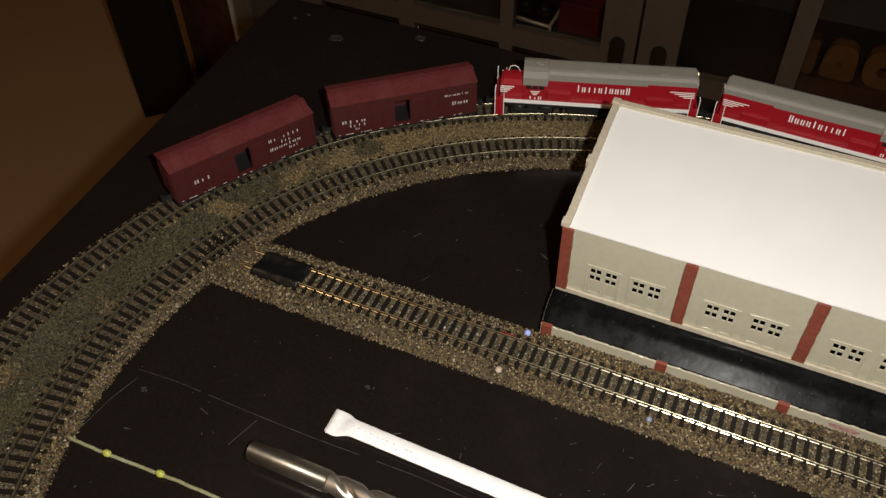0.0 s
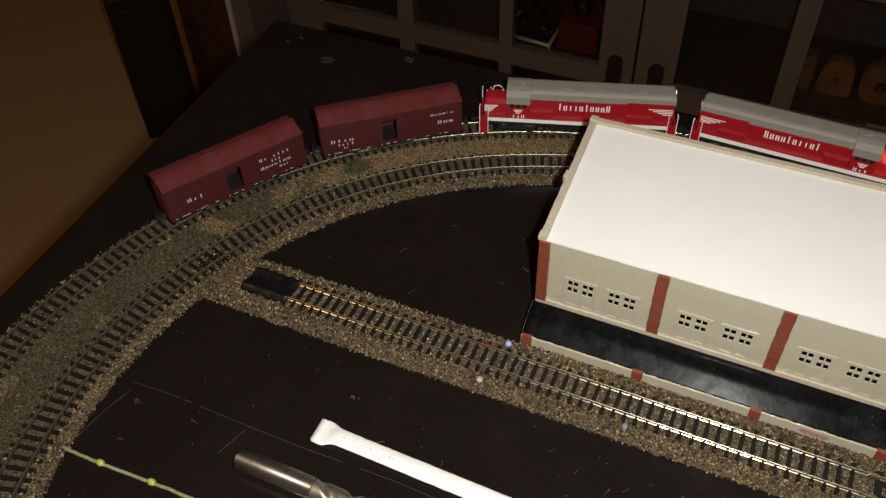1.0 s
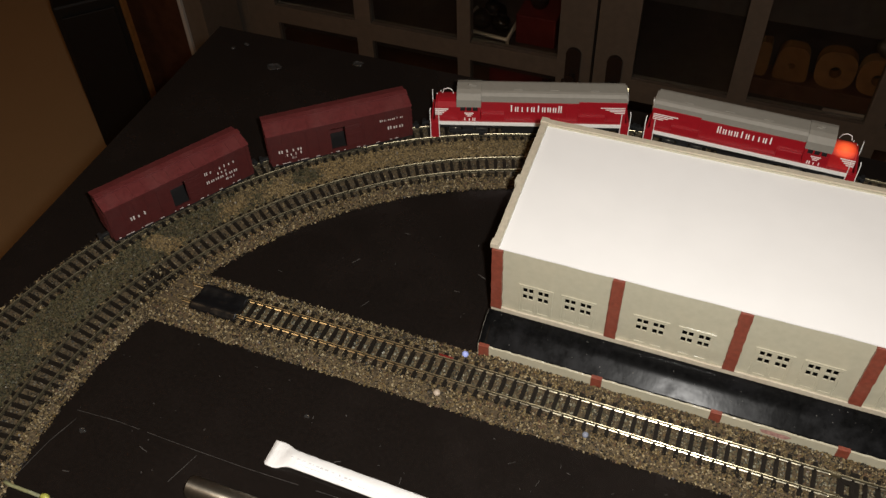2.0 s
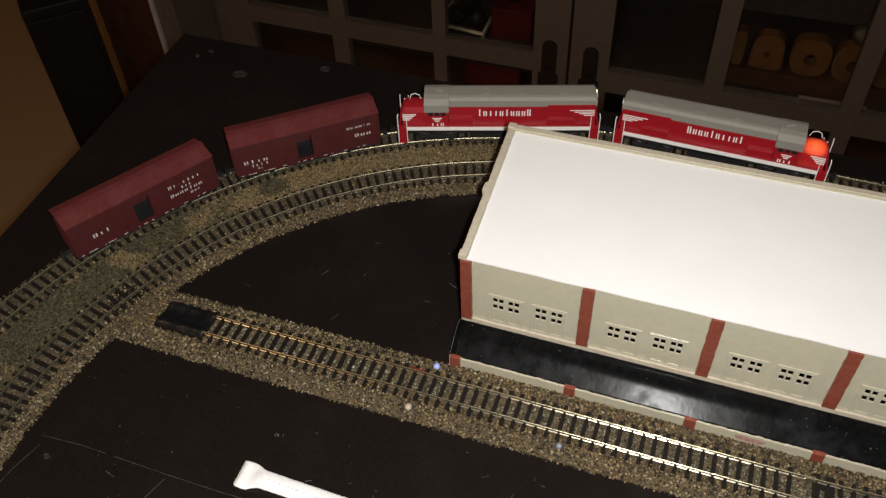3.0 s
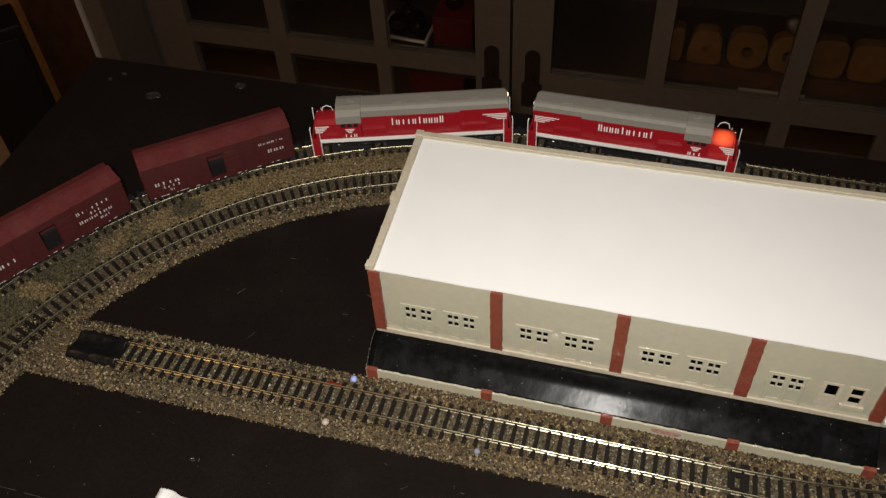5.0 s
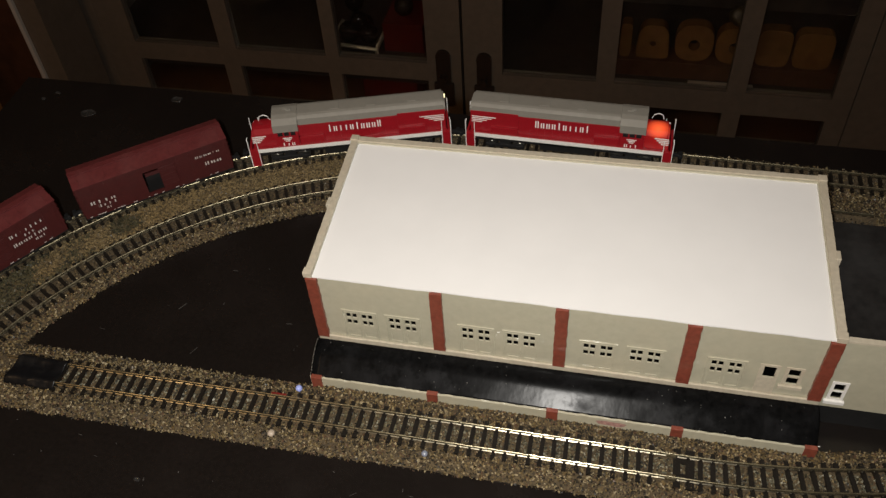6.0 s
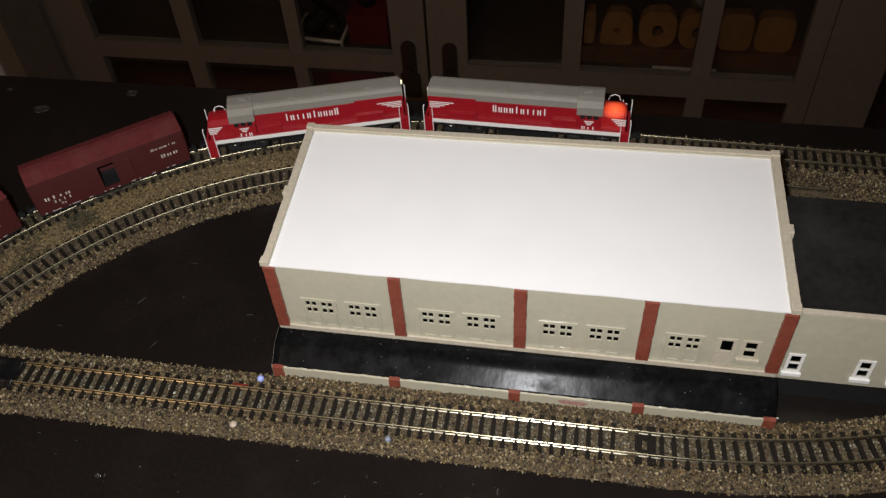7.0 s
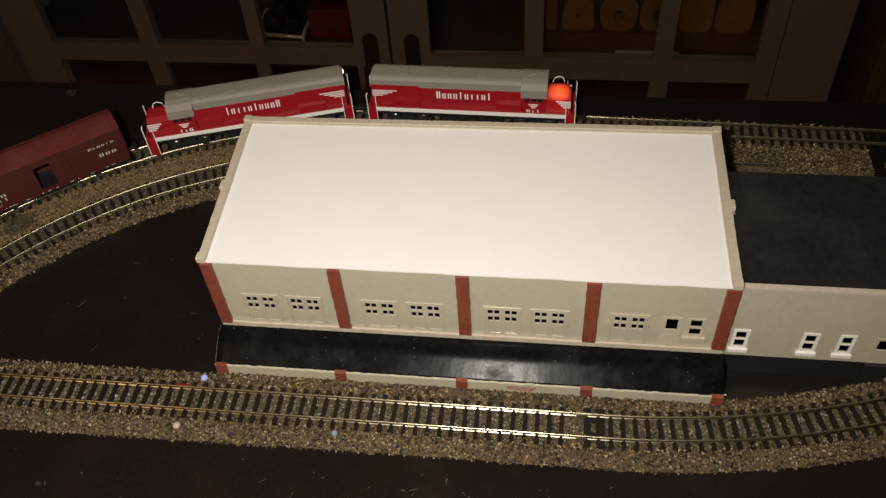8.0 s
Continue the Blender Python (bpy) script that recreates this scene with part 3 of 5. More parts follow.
def small_on_ballast():
    bm = bmesh.new()
    bmesh.ops.create_icosphere(bm, subdivisions=3, radius=0.0016)
    for v in bm.verts:
        v.co *= 1 + 0.15 * noise.noise(v.co * 600)
        v.co.z *= 0.75
    tagged(part("pebble", bm, M["pebble"], smooth=True, at=pose(-0.0098, -0.0460, 0.0042)), "round cream pebble lying on the ballast", "pebble")
    for x, y, r, mat, label in ((-0.005, -0.0222, 0.0016, M["bead"], "bright pale blue bead on the ballast"), (0.0572, -0.0445, 0.0014, M["dull_bead"], "dull bluish bead on the ballast")):
        bm = bmesh.new()
        bmesh.ops.create_uvsphere(bm, u_segments=16, v_segments=10, radius=r)
        tagged(part("bead", bm, mat, smooth=True, at=pose(x, y, 0.0044)), label, "bead", "beads on the ballast")
    bm = bmesh.new()
    box(bm, -0.0035, 0.0035, -0.0005, 0.0005, 0.0, 0.0012, bevel=0.0003)
    tagged(part("rail_joiner", bm, M["red_joiner"], at=pose(-0.0125, SIDING_Y + GAUGE + 0.0011, TIE_TOP)), "red-painted rail joiner on the siding", "rail joiner", "rail joiners")
    for o in (-GAUGE, GAUGE):
        bm = bmesh.new()
        box(bm, -0.002, 0.002, -0.0011, 0.0011, 0.0, 0.0017, bevel=0.0003)
        tagged(part("rail_joiner", bm, M["rail"], at=pose(0.1565, SIDING_Y + o, TIE_TOP)), "bright metal rail joiner on the siding", "rail joiner", "rail joiners")
    # black tape over the end of the siding
    bm = bmesh.new()
    nx, ny = 30, 20
    grid = [[None] * (ny + 1) for _ in range(nx + 1)]
    for i in range(nx + 1):
        for k in range(ny + 1):
            x = -0.1408 + 0.0250 * i / nx + 0.0012 * k / ny
            o = -0.0086 + 0.0156 * k / ny
            z = RAIL_TOP + 0.0003 - max(0.0, abs(o) - 0.0058) * 0.9 - (0.0009 * (1 - (o / 0.0048) ** 2) if abs(o) < 0.0048 else 0.0)
            z += 0.0005 * noise.noise((x * 170 + o * 60, o * 240, 4)) + 0.0002 * noise.noise((x * 600, o * 700, 6))
            grid[i][k] = bm.verts.new((x + 0.0005 * noise.noise((o * 500, i, 2)), SIDING_Y + 0.0002 + o + 0.0003 * noise.noise((x * 500, k, 5)), z))
    for i in range(nx):
        for k in range(ny):
            bm.faces.new((grid[i][k], grid[i + 1][k], grid[i + 1][k + 1], grid[i][k + 1]))
    ob = part("tape_strip", bm, M["tape"], smooth=True)
    sol = ob.modifiers.new("thickness", "SOLIDIFY")
    sol.thickness = 0.0004
    tagged(ob, "strip of black tape stuck over the siding rails", "tape")


small_on_ballast()


# ---- the warehouse ----
WALL_X, WALL_TOP, SILL = 0.2130, 0.0556, 0.0165
BACK, BACK_LEFT, LEFT_BACK = 0.0903, 0.0884, -0.0036


def warehouse():
    w = tagged(empty("warehouse"), "model warehouse with beige walls, red pilasters and a flat white roof", "building")
    holes, doors = [], []
    for b in range(4):
        x = 0.0511 * b
        doors.append((x + 0.0134, x + 0.0275))
        if b < 3:
            doors.append((x + 0.0326, x + 0.0467))
    for a, b in doors:
        for c in (a + 0.0012, a + 0.0082):
            for i in (0, 1):
                for k in (0, 1):
                    holes.append((c + 0.0027 * i, c + 0.0027 * i + 0.0020, 0.0274 + 0.0043 * k, 0.0274 + 0.0043 * k + 0.0031))
    holes.append((0.1882, 0.1928, 0.0282, 0.0352))
    for k in (0, 1):
        holes.append((0.1977, 0.2021, 0.0256 + 0.0052 * k, 0.0256 + 0.0052 * k + 0.0044))
    bm = bmesh.new()
    panel_with_holes(bm, 0.0, WALL_X, SILL - 0.004, WALL_TOP, 0.0, 0.0005, holes)
    part("front_wall", bm, M["beige"], w)
    # side and back walls, with a low parapet over the roof card
    def slanted(name, outline, z0, z1, mat, label=""):
        bm = bmesh.new()
        prism(bm, outline, z0, z1, "z")
        return part(name, bm, mat, w, label)
    slanted("side_wall", [(0.0, 0.0006), (0.0030, 0.0006), (0.0030 + LEFT_BACK, BACK_LEFT - 0.003), (LEFT_BACK, BACK_LEFT - 0.003)], 0.0, WALL_TOP + 0.0016, M["beige"])
    slanted("side_wall", [(WALL_X - 0.0036, 0.0006), (WALL_X, 0.0006), (WALL_X, BACK - 0.003), (WALL_X - 0.0036, BACK - 0.003)], 0.0, WALL_TOP + 0.0016, M["beige"])
    slanted("back_wall", [(LEFT_BACK, BACK_LEFT - 0.0029), (WALL_X, BACK - 0.0029), (WALL_X, BACK), (LEFT_BACK, BACK_LEFT)], 0.0, WALL_TOP + 0.0016, M["beige"])
    coping = [[(-0.0003, -0.0004), (0.0027, -0.0004), (0.0029 + LEFT_BACK, BACK_LEFT - 0.0024), (-0.0004 + LEFT_BACK, BACK_LEFT - 0.0024)],
              [(WALL_X - 0.0032, -0.0004), (WALL_X + 0.0002, -0.0004), (WALL_X + 0.0003, BACK - 0.0020), (WALL_X - 0.0030, BACK - 0.0020)],
              [(-0.0004 + LEFT_BACK, BACK_LEFT - 0.0023), (WALL_X + 0.0003, BACK - 0.0019), (WALL_X + 0.0003, BACK + 0.0008), (-0.0004 + LEFT_BACK, BACK_LEFT + 0.0008)]]
    for k, o in enumerate(coping):
        bm = bmesh.new()
        prism(bm, o, WALL_TOP + 0.0016, WALL_TOP + 0.0024, "z")
        bmesh.ops.subdivide_edges(bm, edges=[e for e in bm.edges if e.calc_length() > 0.05], cuts=48)
        for v in bm.verts:
            v.co += 0.00015 * Vector((noise.noise((v.co.x * 210, v.co.y * 210, k)), noise.noise((v.co.x * 190, v.co.y * 190, 7 + k)), 0.8 * noise.noise((v.co.x * 120, v.co.y * 120, 3 + k))))
        part("coping", bm, M["cream"], w, "uneven cream coping of the parapet")
    for x0, y0 in ((-0.0009, -0.001), (WALL_X - 0.0034, -0.001), (-0.0010 + LEFT_BACK, BACK_LEFT - 0.0026), (WALL_X - 0.0033, BACK - 0.0026)):
        box_part("corner_block", (x0, x0 + 0.0038, y0, y0 + 0.0036, WALL_TOP + 0.0002, WALL_TOP + 0.0031), M["cream"], w, bevel=0.0003)
    for x in (-0.0015 + LEFT_BACK / 2, WALL_X - 0.0002):
        box_part("side_pilaster", (x, x + 0.0020, 0.0405, 0.0455, 0.0, WALL_TOP + 0.0027), M["cream"], w, bevel=0.0003)
    # roof card
    bm = bmesh.new()
    prism(bm, [(0.0027, -0.0005), (WALL_X - 0.0033, -0.0005), (WALL_X - 0.0031, BACK - 0.0020), (0.0030 + LEFT_BACK, BACK_LEFT - 0.0024)], WALL_TOP + 0.0001, WALL_TOP + 0.0008, "z")
    bmesh.ops.subdivide_edges(bm, edges=[e for e in bm.edges if abs(e.verts[0].co.x - e.verts[1].co.x) > 0.1], cuts=50)
    for v in bm.verts:
        if v.co.y < 0.001:
            v.co.y += 0.0004 * noise.noise((v.co.x * 60, 0, 2))
            v.co.z += 0.00015 + 0.0003 * noise.noise((v.co.x * 35, 0, 8))
    part("roof", bm, M["roof"], w, "plain white card roof")
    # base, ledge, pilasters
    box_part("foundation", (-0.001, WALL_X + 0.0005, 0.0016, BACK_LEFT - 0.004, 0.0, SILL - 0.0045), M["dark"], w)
    bm = bmesh.new()
    box(bm, 0.0, WALL_X, -0.0012, -0.0001, SILL - 0.0022, SILL + 0.0013, bevel=0.0003)
    bmesh.ops.subdivide_edges(bm, edges=[e for e in bm.edges if e.calc_length() > 0.05], cuts=90)
    for v in bm.verts:
        v.co.z += 0.00032 * noise.noise((v.co.x * 110, v.co.z * 200, 0)) - (0.0006 * max(0.0, noise.noise((v.co.x * 60, 3, 1)) - 0.25) if v.co.z < SILL else 0.0)
    part("ledge", bm, M["cream"], w, "cream ledge along the foot of the wall")
    for i, (a, b) in enumerate(((0.0, 0.0050), (0.0528, 0.0580), (0.1045, 0.1097), (0.1556, 0.1610), (0.2078, 0.2130))):
        bm = bmesh.new()
        box(bm, a, b, -0.0016, -0.0001, SILL + (0.0006 if i == 0 else 0.0015), WALL_TOP + 0.0001, bevel=0.0002)
        bmesh.ops.subdivide_edges(bm, edges=[e for e in bm.edges if e.calc_length() > 0.03], cuts=24)
        for v in bm.verts:
            v.co.x += 0.00030 * noise.noise((v.co.z * 260, i * 5.0, 1 if v.co.x > (a + b) / 2 else 9))
        part("pilaster", bm, M["brick"], w, "brick-red painted pilaster")
    # doors: a raised frame, two leaves with four small panes each
    for a, b in doors:
        bm = bmesh.new()
        panel_with_holes(bm, a - 0.0008, b + 0.0008, SILL + 0.0013, 0.0366, -0.00045, -0.00005, [(a, b, SILL + 0.0013, 0.0358)])
        f = part("door_frame", bm, M["beige"], w)
        for c in (a + 0.0005, a + 0.0075):
            bm = bmesh.new()
            panel_with_holes(bm, c, c + 0.0064, SILL + 0.0014, 0.0353, -0.0003, -0.00005,
                             [(c + 0.0007 + 0.0027 * i, c + 0.0027 + 0.0027 * i, 0.0274 + 0.0043 * k, 0.0305 + 0.0043 * k) for i in (0, 1) for k in (0, 1)]
                             + [(c + 0.0010, c + 0.0056, SILL + 0.0030, 0.0255)])
            part("door_leaf", bm, M["beige"], f)
    bm = bmesh.new()
    panel_with_holes(bm, 0.1864, 0.1942, SILL + 0.0013, 0.0364, -0.0003, -0.00005, [(0.1882, 0.1928, 0.0282, 0.0352)])
    part("single_door", bm, M["cream"], w)
    bm = bmesh.new()
    panel_with_holes(bm, 0.1962, 0.2034, 0.0248, 0.0362, -0.0003, -0.00005, [(0.1977, 0.2021, 0.0256, 0.0299), (0.1977, 0.2021, 0.0308, 0.0352)])
    box(bm, 0.1952, 0.2044, -0.0012, -0.00005, 0.0228, 0.0247, bevel=0.0002)
    part("window_frame", bm, M["cream"], w)
    # near-black sheet behind the openings, standing in for the unlit inside
    box_part("unlit_interior_sheet", (0.004, WALL_X - 0.005, 0.0052, 0.0060, SILL - 0.004, WALL_TOP - 0.001), M["dark"], w)
    return w


warehouse()


def loading_dock():
    """A ramp along the wall: a thin black deck sloping down to a low lip that stands in the ballast."""
    r = tagged(empty("loading_dock"), "glossy black sloping loading dock with a beige lip and red pads", "loading dock")
    xa, xb, x0, x1, yf, zf = -0.0006, 0.2132, -0.0004, 0.2130, -0.0172, 0.0082

    def deck_z(f):
        """The card bends: level at the wall, then sloping down to the lip."""
        u = max(0.0, f - 0.12)
        fall = u * u / 0.9 if u < 0.45 else u - 0.225
        return SILL - 0.0012 + (zf + 0.0002 - SILL + 0.0012) * fall / 0.655
    bm = bmesh.new()
    n = 60
    rows = []
    for i in range(n + 1):
        row = []
        for k in range(25):
            f = k / 24
            x = (xa + (xb - xa) * i / n) * (1 - f) + (x0 + (x1 - x0) * i / n) * f
            z = deck_z(f)
            row.append(bm.verts.new((x, -0.0013 * (1 - f) + yf * f, z)))
        rows.append(row)
    for a, b in zip(rows, rows[1:]):
        for k in range(24):
            bm.faces.new((a[k], a[k + 1], b[k + 1], b[k]))
    bmesh.ops.recalc_face_normals(bm, faces=bm.faces[:])
    deck = part("deck", bm, M["gloss_black"], r, "glossy black card deck with dull smears", smooth=True)
    sol = deck.modifiers.new("thickness", "SOLIDIFY")
    sol.thickness, sol.offset = 0.0005, -1
    bm = bmesh.new()
    box(bm, x0, x1, yf - 0.0009, yf + 0.0001, 0.0, zf + 0.0001)
    bmesh.ops.subdivide_edges(bm, edges=[e for e in bm.edges if abs(e.verts[0].co.x - e.verts[1].co.x) > 0.1], cuts=140)
    for v in bm.verts:
        if v.co.z > 0.006:
            v.co.z += 0.0002 + 0.00055 * noise.noise((v.co.x * 330, 0, 5))
    part("lip", bm, M["beige"], r, "beige front lip with a ragged top edge")
    bm = bmesh.new()
    ring = [bm.verts.new((0.1314 + 0.006 * math.cos(a) * (1 + 0.4 * noise.noise((a, 1, 0))), yf - 0.0010, 0.0058 + 0.0017 * math.sin(a) * (1 + 0.5 * noise.noise((a, 4, 0))))) for a in [2 * math.pi * k / 20 for k in range(20)]]
    bm.faces.new(ring)
    part("stain", bm, M["stain"], r, "faint pink stain on the lip")
    for a in (0.0, 0.0525, 0.1043, 0.1558, 0.2082):
        box_part("pad", (a, a + 0.0049, yf - 0.0015, yf + 0.0005, 0.0, zf + 0.0009), M["brick"], r, "brick-red pad on the lip", bevel=0.0002)
    bm = bmesh.new()
    prism(bm, [(yf + 0.0004, 0.0), (-0.0014, 0.0), (-0.0014, SILL - 0.0030), (-0.0080, 0.0112), (yf + 0.0004, zf - 0.0012)], 0.0006, 0.2122, "x")
    part("base", bm, M["black"], r)
    bm = bmesh.new()
    rnd = random.Random(8)
    for _ in range(9):
        x, q = rnd.uniform(0.2085, 0.2138), rnd.uniform(0.0003, 0.0007)
        made = bmesh.ops.create_icosphere(bm, subdivisions=1, radius=q)["verts"]
        bmesh.ops.transform(bm, matrix=Matrix.Translation((x, yf + rnd.uniform(-0.0005, 0.0014), zf + 0.0003)) @ Matrix.Diagonal((1.6, 0.8, 0.5, 1.0)), verts=made)
    part("paint_drip", bm, M["white"], r, "white paint drips at the end of the lip", smooth=True)
    bm = bmesh.new()
    rnd = random.Random(31)
    for _ in range(60):
        f, x, q = rnd.uniform(0.03, 0.97), rnd.uniform(x0 + 0.002, x1 - 0.002), rnd.uniform(0.00008, 0.00022)
        y, z = -0.0013 * (1 - f) + yf * f, deck_z(f)
        box(bm, x - q, x + q, y - q * rnd.uniform(0.5, 1.6), y + q, z, z + q)
    part("dust", bm, M["dust"], r, "pale dust specks on the deck")
    bm = bmesh.new()
    tube(bm, [(xa + (x0 - xa) * k / 8 - 0.0001, -0.0013 + (yf + 0.0013) * k / 8, deck_z(k / 8)) for k in range(9)], 0.00005, 6)
    part("edge_line", bm, M["loco_grey"], r, "thin pale edge of the deck")
    return r


loading_dock()


def annex():
    x0, x1, y0, yb, z0, zt = WALL_X + 0.0008, 0.44, 0.0012, 0.0660, 0.0120, 0.0548
    a = tagged(empty("annex"), "low beige model annex with white windows and a black roof", "building")
    spans = [(0.2160, 0.2212), (0.2428, 0.2480), (0.2568, 0.2618)]
    holes = []
    for p, q in spans:
        for k in (0, 1):
            holes.append((p + 0.0006, q - 0.0006, 0.0186 + 0.0052 * k, 0.0186 + 0.0052 * k + 0.0044))
    holes.append((0.2712, 0.2772, 0.0208, 0.0272))
    bm = bmesh.new()
    panel_with_holes(bm, x0, x1, z0, zt, y0, y0 + 0.0004, holes)
    part("front_wall", bm, M["beige"], a)
    bm = bmesh.new()
    panel_with_holes(bm, 0.2700, 0.2784, z0 + 0.0004, 0.0284, y0 - 0.0004, y0 - 0.00005, [(0.2712, 0.2772, 0.0208, 0.0272)])
    part("door", bm, M["beige"], a, "beige door with a dark pane")
    box_part("door_step", (0.2694, 0.2790, y0 - 0.0022, y0 - 0.0001, 0.0, z0 + 0.0003), M["black"], a, "low black door step")
    for p, q in spans:
        bm = bmesh.new()
        panel_with_holes(bm, p - 0.0006, q + 0.0006, 0.0176, 0.0294, y0 - 0.0004, y0 - 0.00005,
                         [(p + 0.0006, q - 0.0006, 0.0186 + 0.0052 * k, 0.0230 + 0.0052 * k) for k in (0, 1)])
        f = part("window_frame", bm, M["white"], a, "white window frame")
        bm = bmesh.new()
        box(bm, p - 0.0014, q + 0.0014, y0 - 0.0014, y0 - 0.00005, 0.0154, 0.0175, bevel=0.0003)
        part("sill", bm, M["white"], f)
    box_part("parapet", (x0, x1, y0 - 0.0007, y0 + 0.0018, zt + 0.0001, zt + 0.0010), M["cream"], a)
    box_part("cornice", (x0, x1, y0 - 0.0006, y0 - 0.0001, zt - 0.0020, zt), M["beige"], a)
    box_part("back_wall", (x0, x1, yb - 0.0015, yb, 0.0, zt - 0.002), M["beige"], a)
    box_part("end_wall", (x1 - 0.0015, x1, y0 + 0.0015, yb - 0.0016, 0.0, zt - 0.002), M["beige"], a)
    box_part("roof", (x0, x1, y0 + 0.0022, yb + 0.001, zt - 0.0019, zt - 0.0009), M["dust_black"], a, "dusty black flat roof")
    box_part("foundation", (x0, x1, y0 + 0.0004, yb - 0.002, 0.0, z0 - 0.0001), M["black"], a)
    # added near-black sheet: the annex's inner darkness as a colour
    box_part("unlit_interior_sheet", (x0 + 0.001, x1 - 0.002, y0 + 0.0060, y0 + 0.0068, z0, zt - 0.003), M["dark"], a)
    return a


annex()


# ---- rolling stock ----
def glyph_bars(bm, x0, x1, z0, z1, y, n, seed, depth=0.00012):
    """A row of thin upright bars, one or two to a place, where a painted word stands."""
    rnd = random.Random(seed)
    w = (x1 - x0) / n
    ya, yb = sorted((y, y + depth if y > 0 else y - depth))
    for i in range(n):
        a = x0 + i * w
        tall = i == 0 or rnd.random() < 0.22
        h = z1 if tall else z0 + (z1 - z0) * 0.74
        pair = i == 0 or not tall and rnd.random() < 0.7
        for f in ((0.08, 0.50) if pair else (0.28,)):
            box(bm, a + w * f, a + w * (f + 0.23), ya, yb, z0, h)


def bogie(parent, x, mat, wheelbase=0.0155, r=0.0034):
    bm = bmesh.new()
    for y in (-0.0068, 0.0068):
        box(bm, x - wheelbase / 2 - 0.0030, x + wheelbase / 2 + 0.0030, y - 0.0007, y + 0.0007, RAIL_TOP + 0.0022, RAIL_TOP + 0.0044, bevel=0.0003)
        for dx in (-wheelbase / 2, wheelbase / 2):
            box(bm, x + dx - 0.0012, x + dx + 0.0012, y - 0.0010, y + 0.0010, RAIL_TOP + 0.0016, RAIL_TOP + 0.0040, bevel=0.0003)
    box(bm, x - 0.0030, x + 0.0030, -0.0066, 0.0066, RAIL_TOP + 0.0026, RAIL_TOP + 0.0062)
    ob = part("bogie", bm, mat, parent)
    for dx in (-wheelbase / 2, wheelbase / 2):
        for y in (-GAUGE + 0.0002, GAUGE - 0.0002):
            bm = bmesh.new()
            cylinder(bm, r, 0.0011, Matrix.Translation((x + dx, y, RAIL_TOP + r)) @ pose(0, 0, 0, 90, 0, 0), 18)
            cylinder(bm, r * 0.45, 0.0016, Matrix.Translation((x + dx, y, RAIL_TOP + r)) @ pose(0, 0, 0, 90, 0, 0), 10)
            part("wheel", bm, M["steel"], ob)


def coupler(parent, x, sgn):
    bm = bmesh.new()
    box(bm, min(x, x + sgn * 0.0052), max(x, x + sgn * 0.0052), -0.0009, 0.0009, RAIL_TOP + 0.0030, RAIL_TOP + 0.0048, bevel=0.0003)
    box(bm, min(x + sgn * 0.0040, x + sgn * 0.0060), max(x + sgn * 0.0040, x + sgn * 0.0060), -0.0020, 0.0020, RAIL_TOP + 0.0026, RAIL_TOP + 0.0052, bevel=0.0004)
    part("coupler", bm, M["black"], parent)


def hood(bm, x0, x1, half, z0, z1, chamfer):
    prism(bm, [(-half, z0), (half, z0), (half, z1 - chamfer), (half - chamfer, z1 - chamfer * 0.25), (half - 2 * chamfer, z1), (-half + 2 * chamfer, z1), (-half + chamfer, z1 - chamfer * 0.25), (-half, z1 - chamfer)], x0, x1, "x")


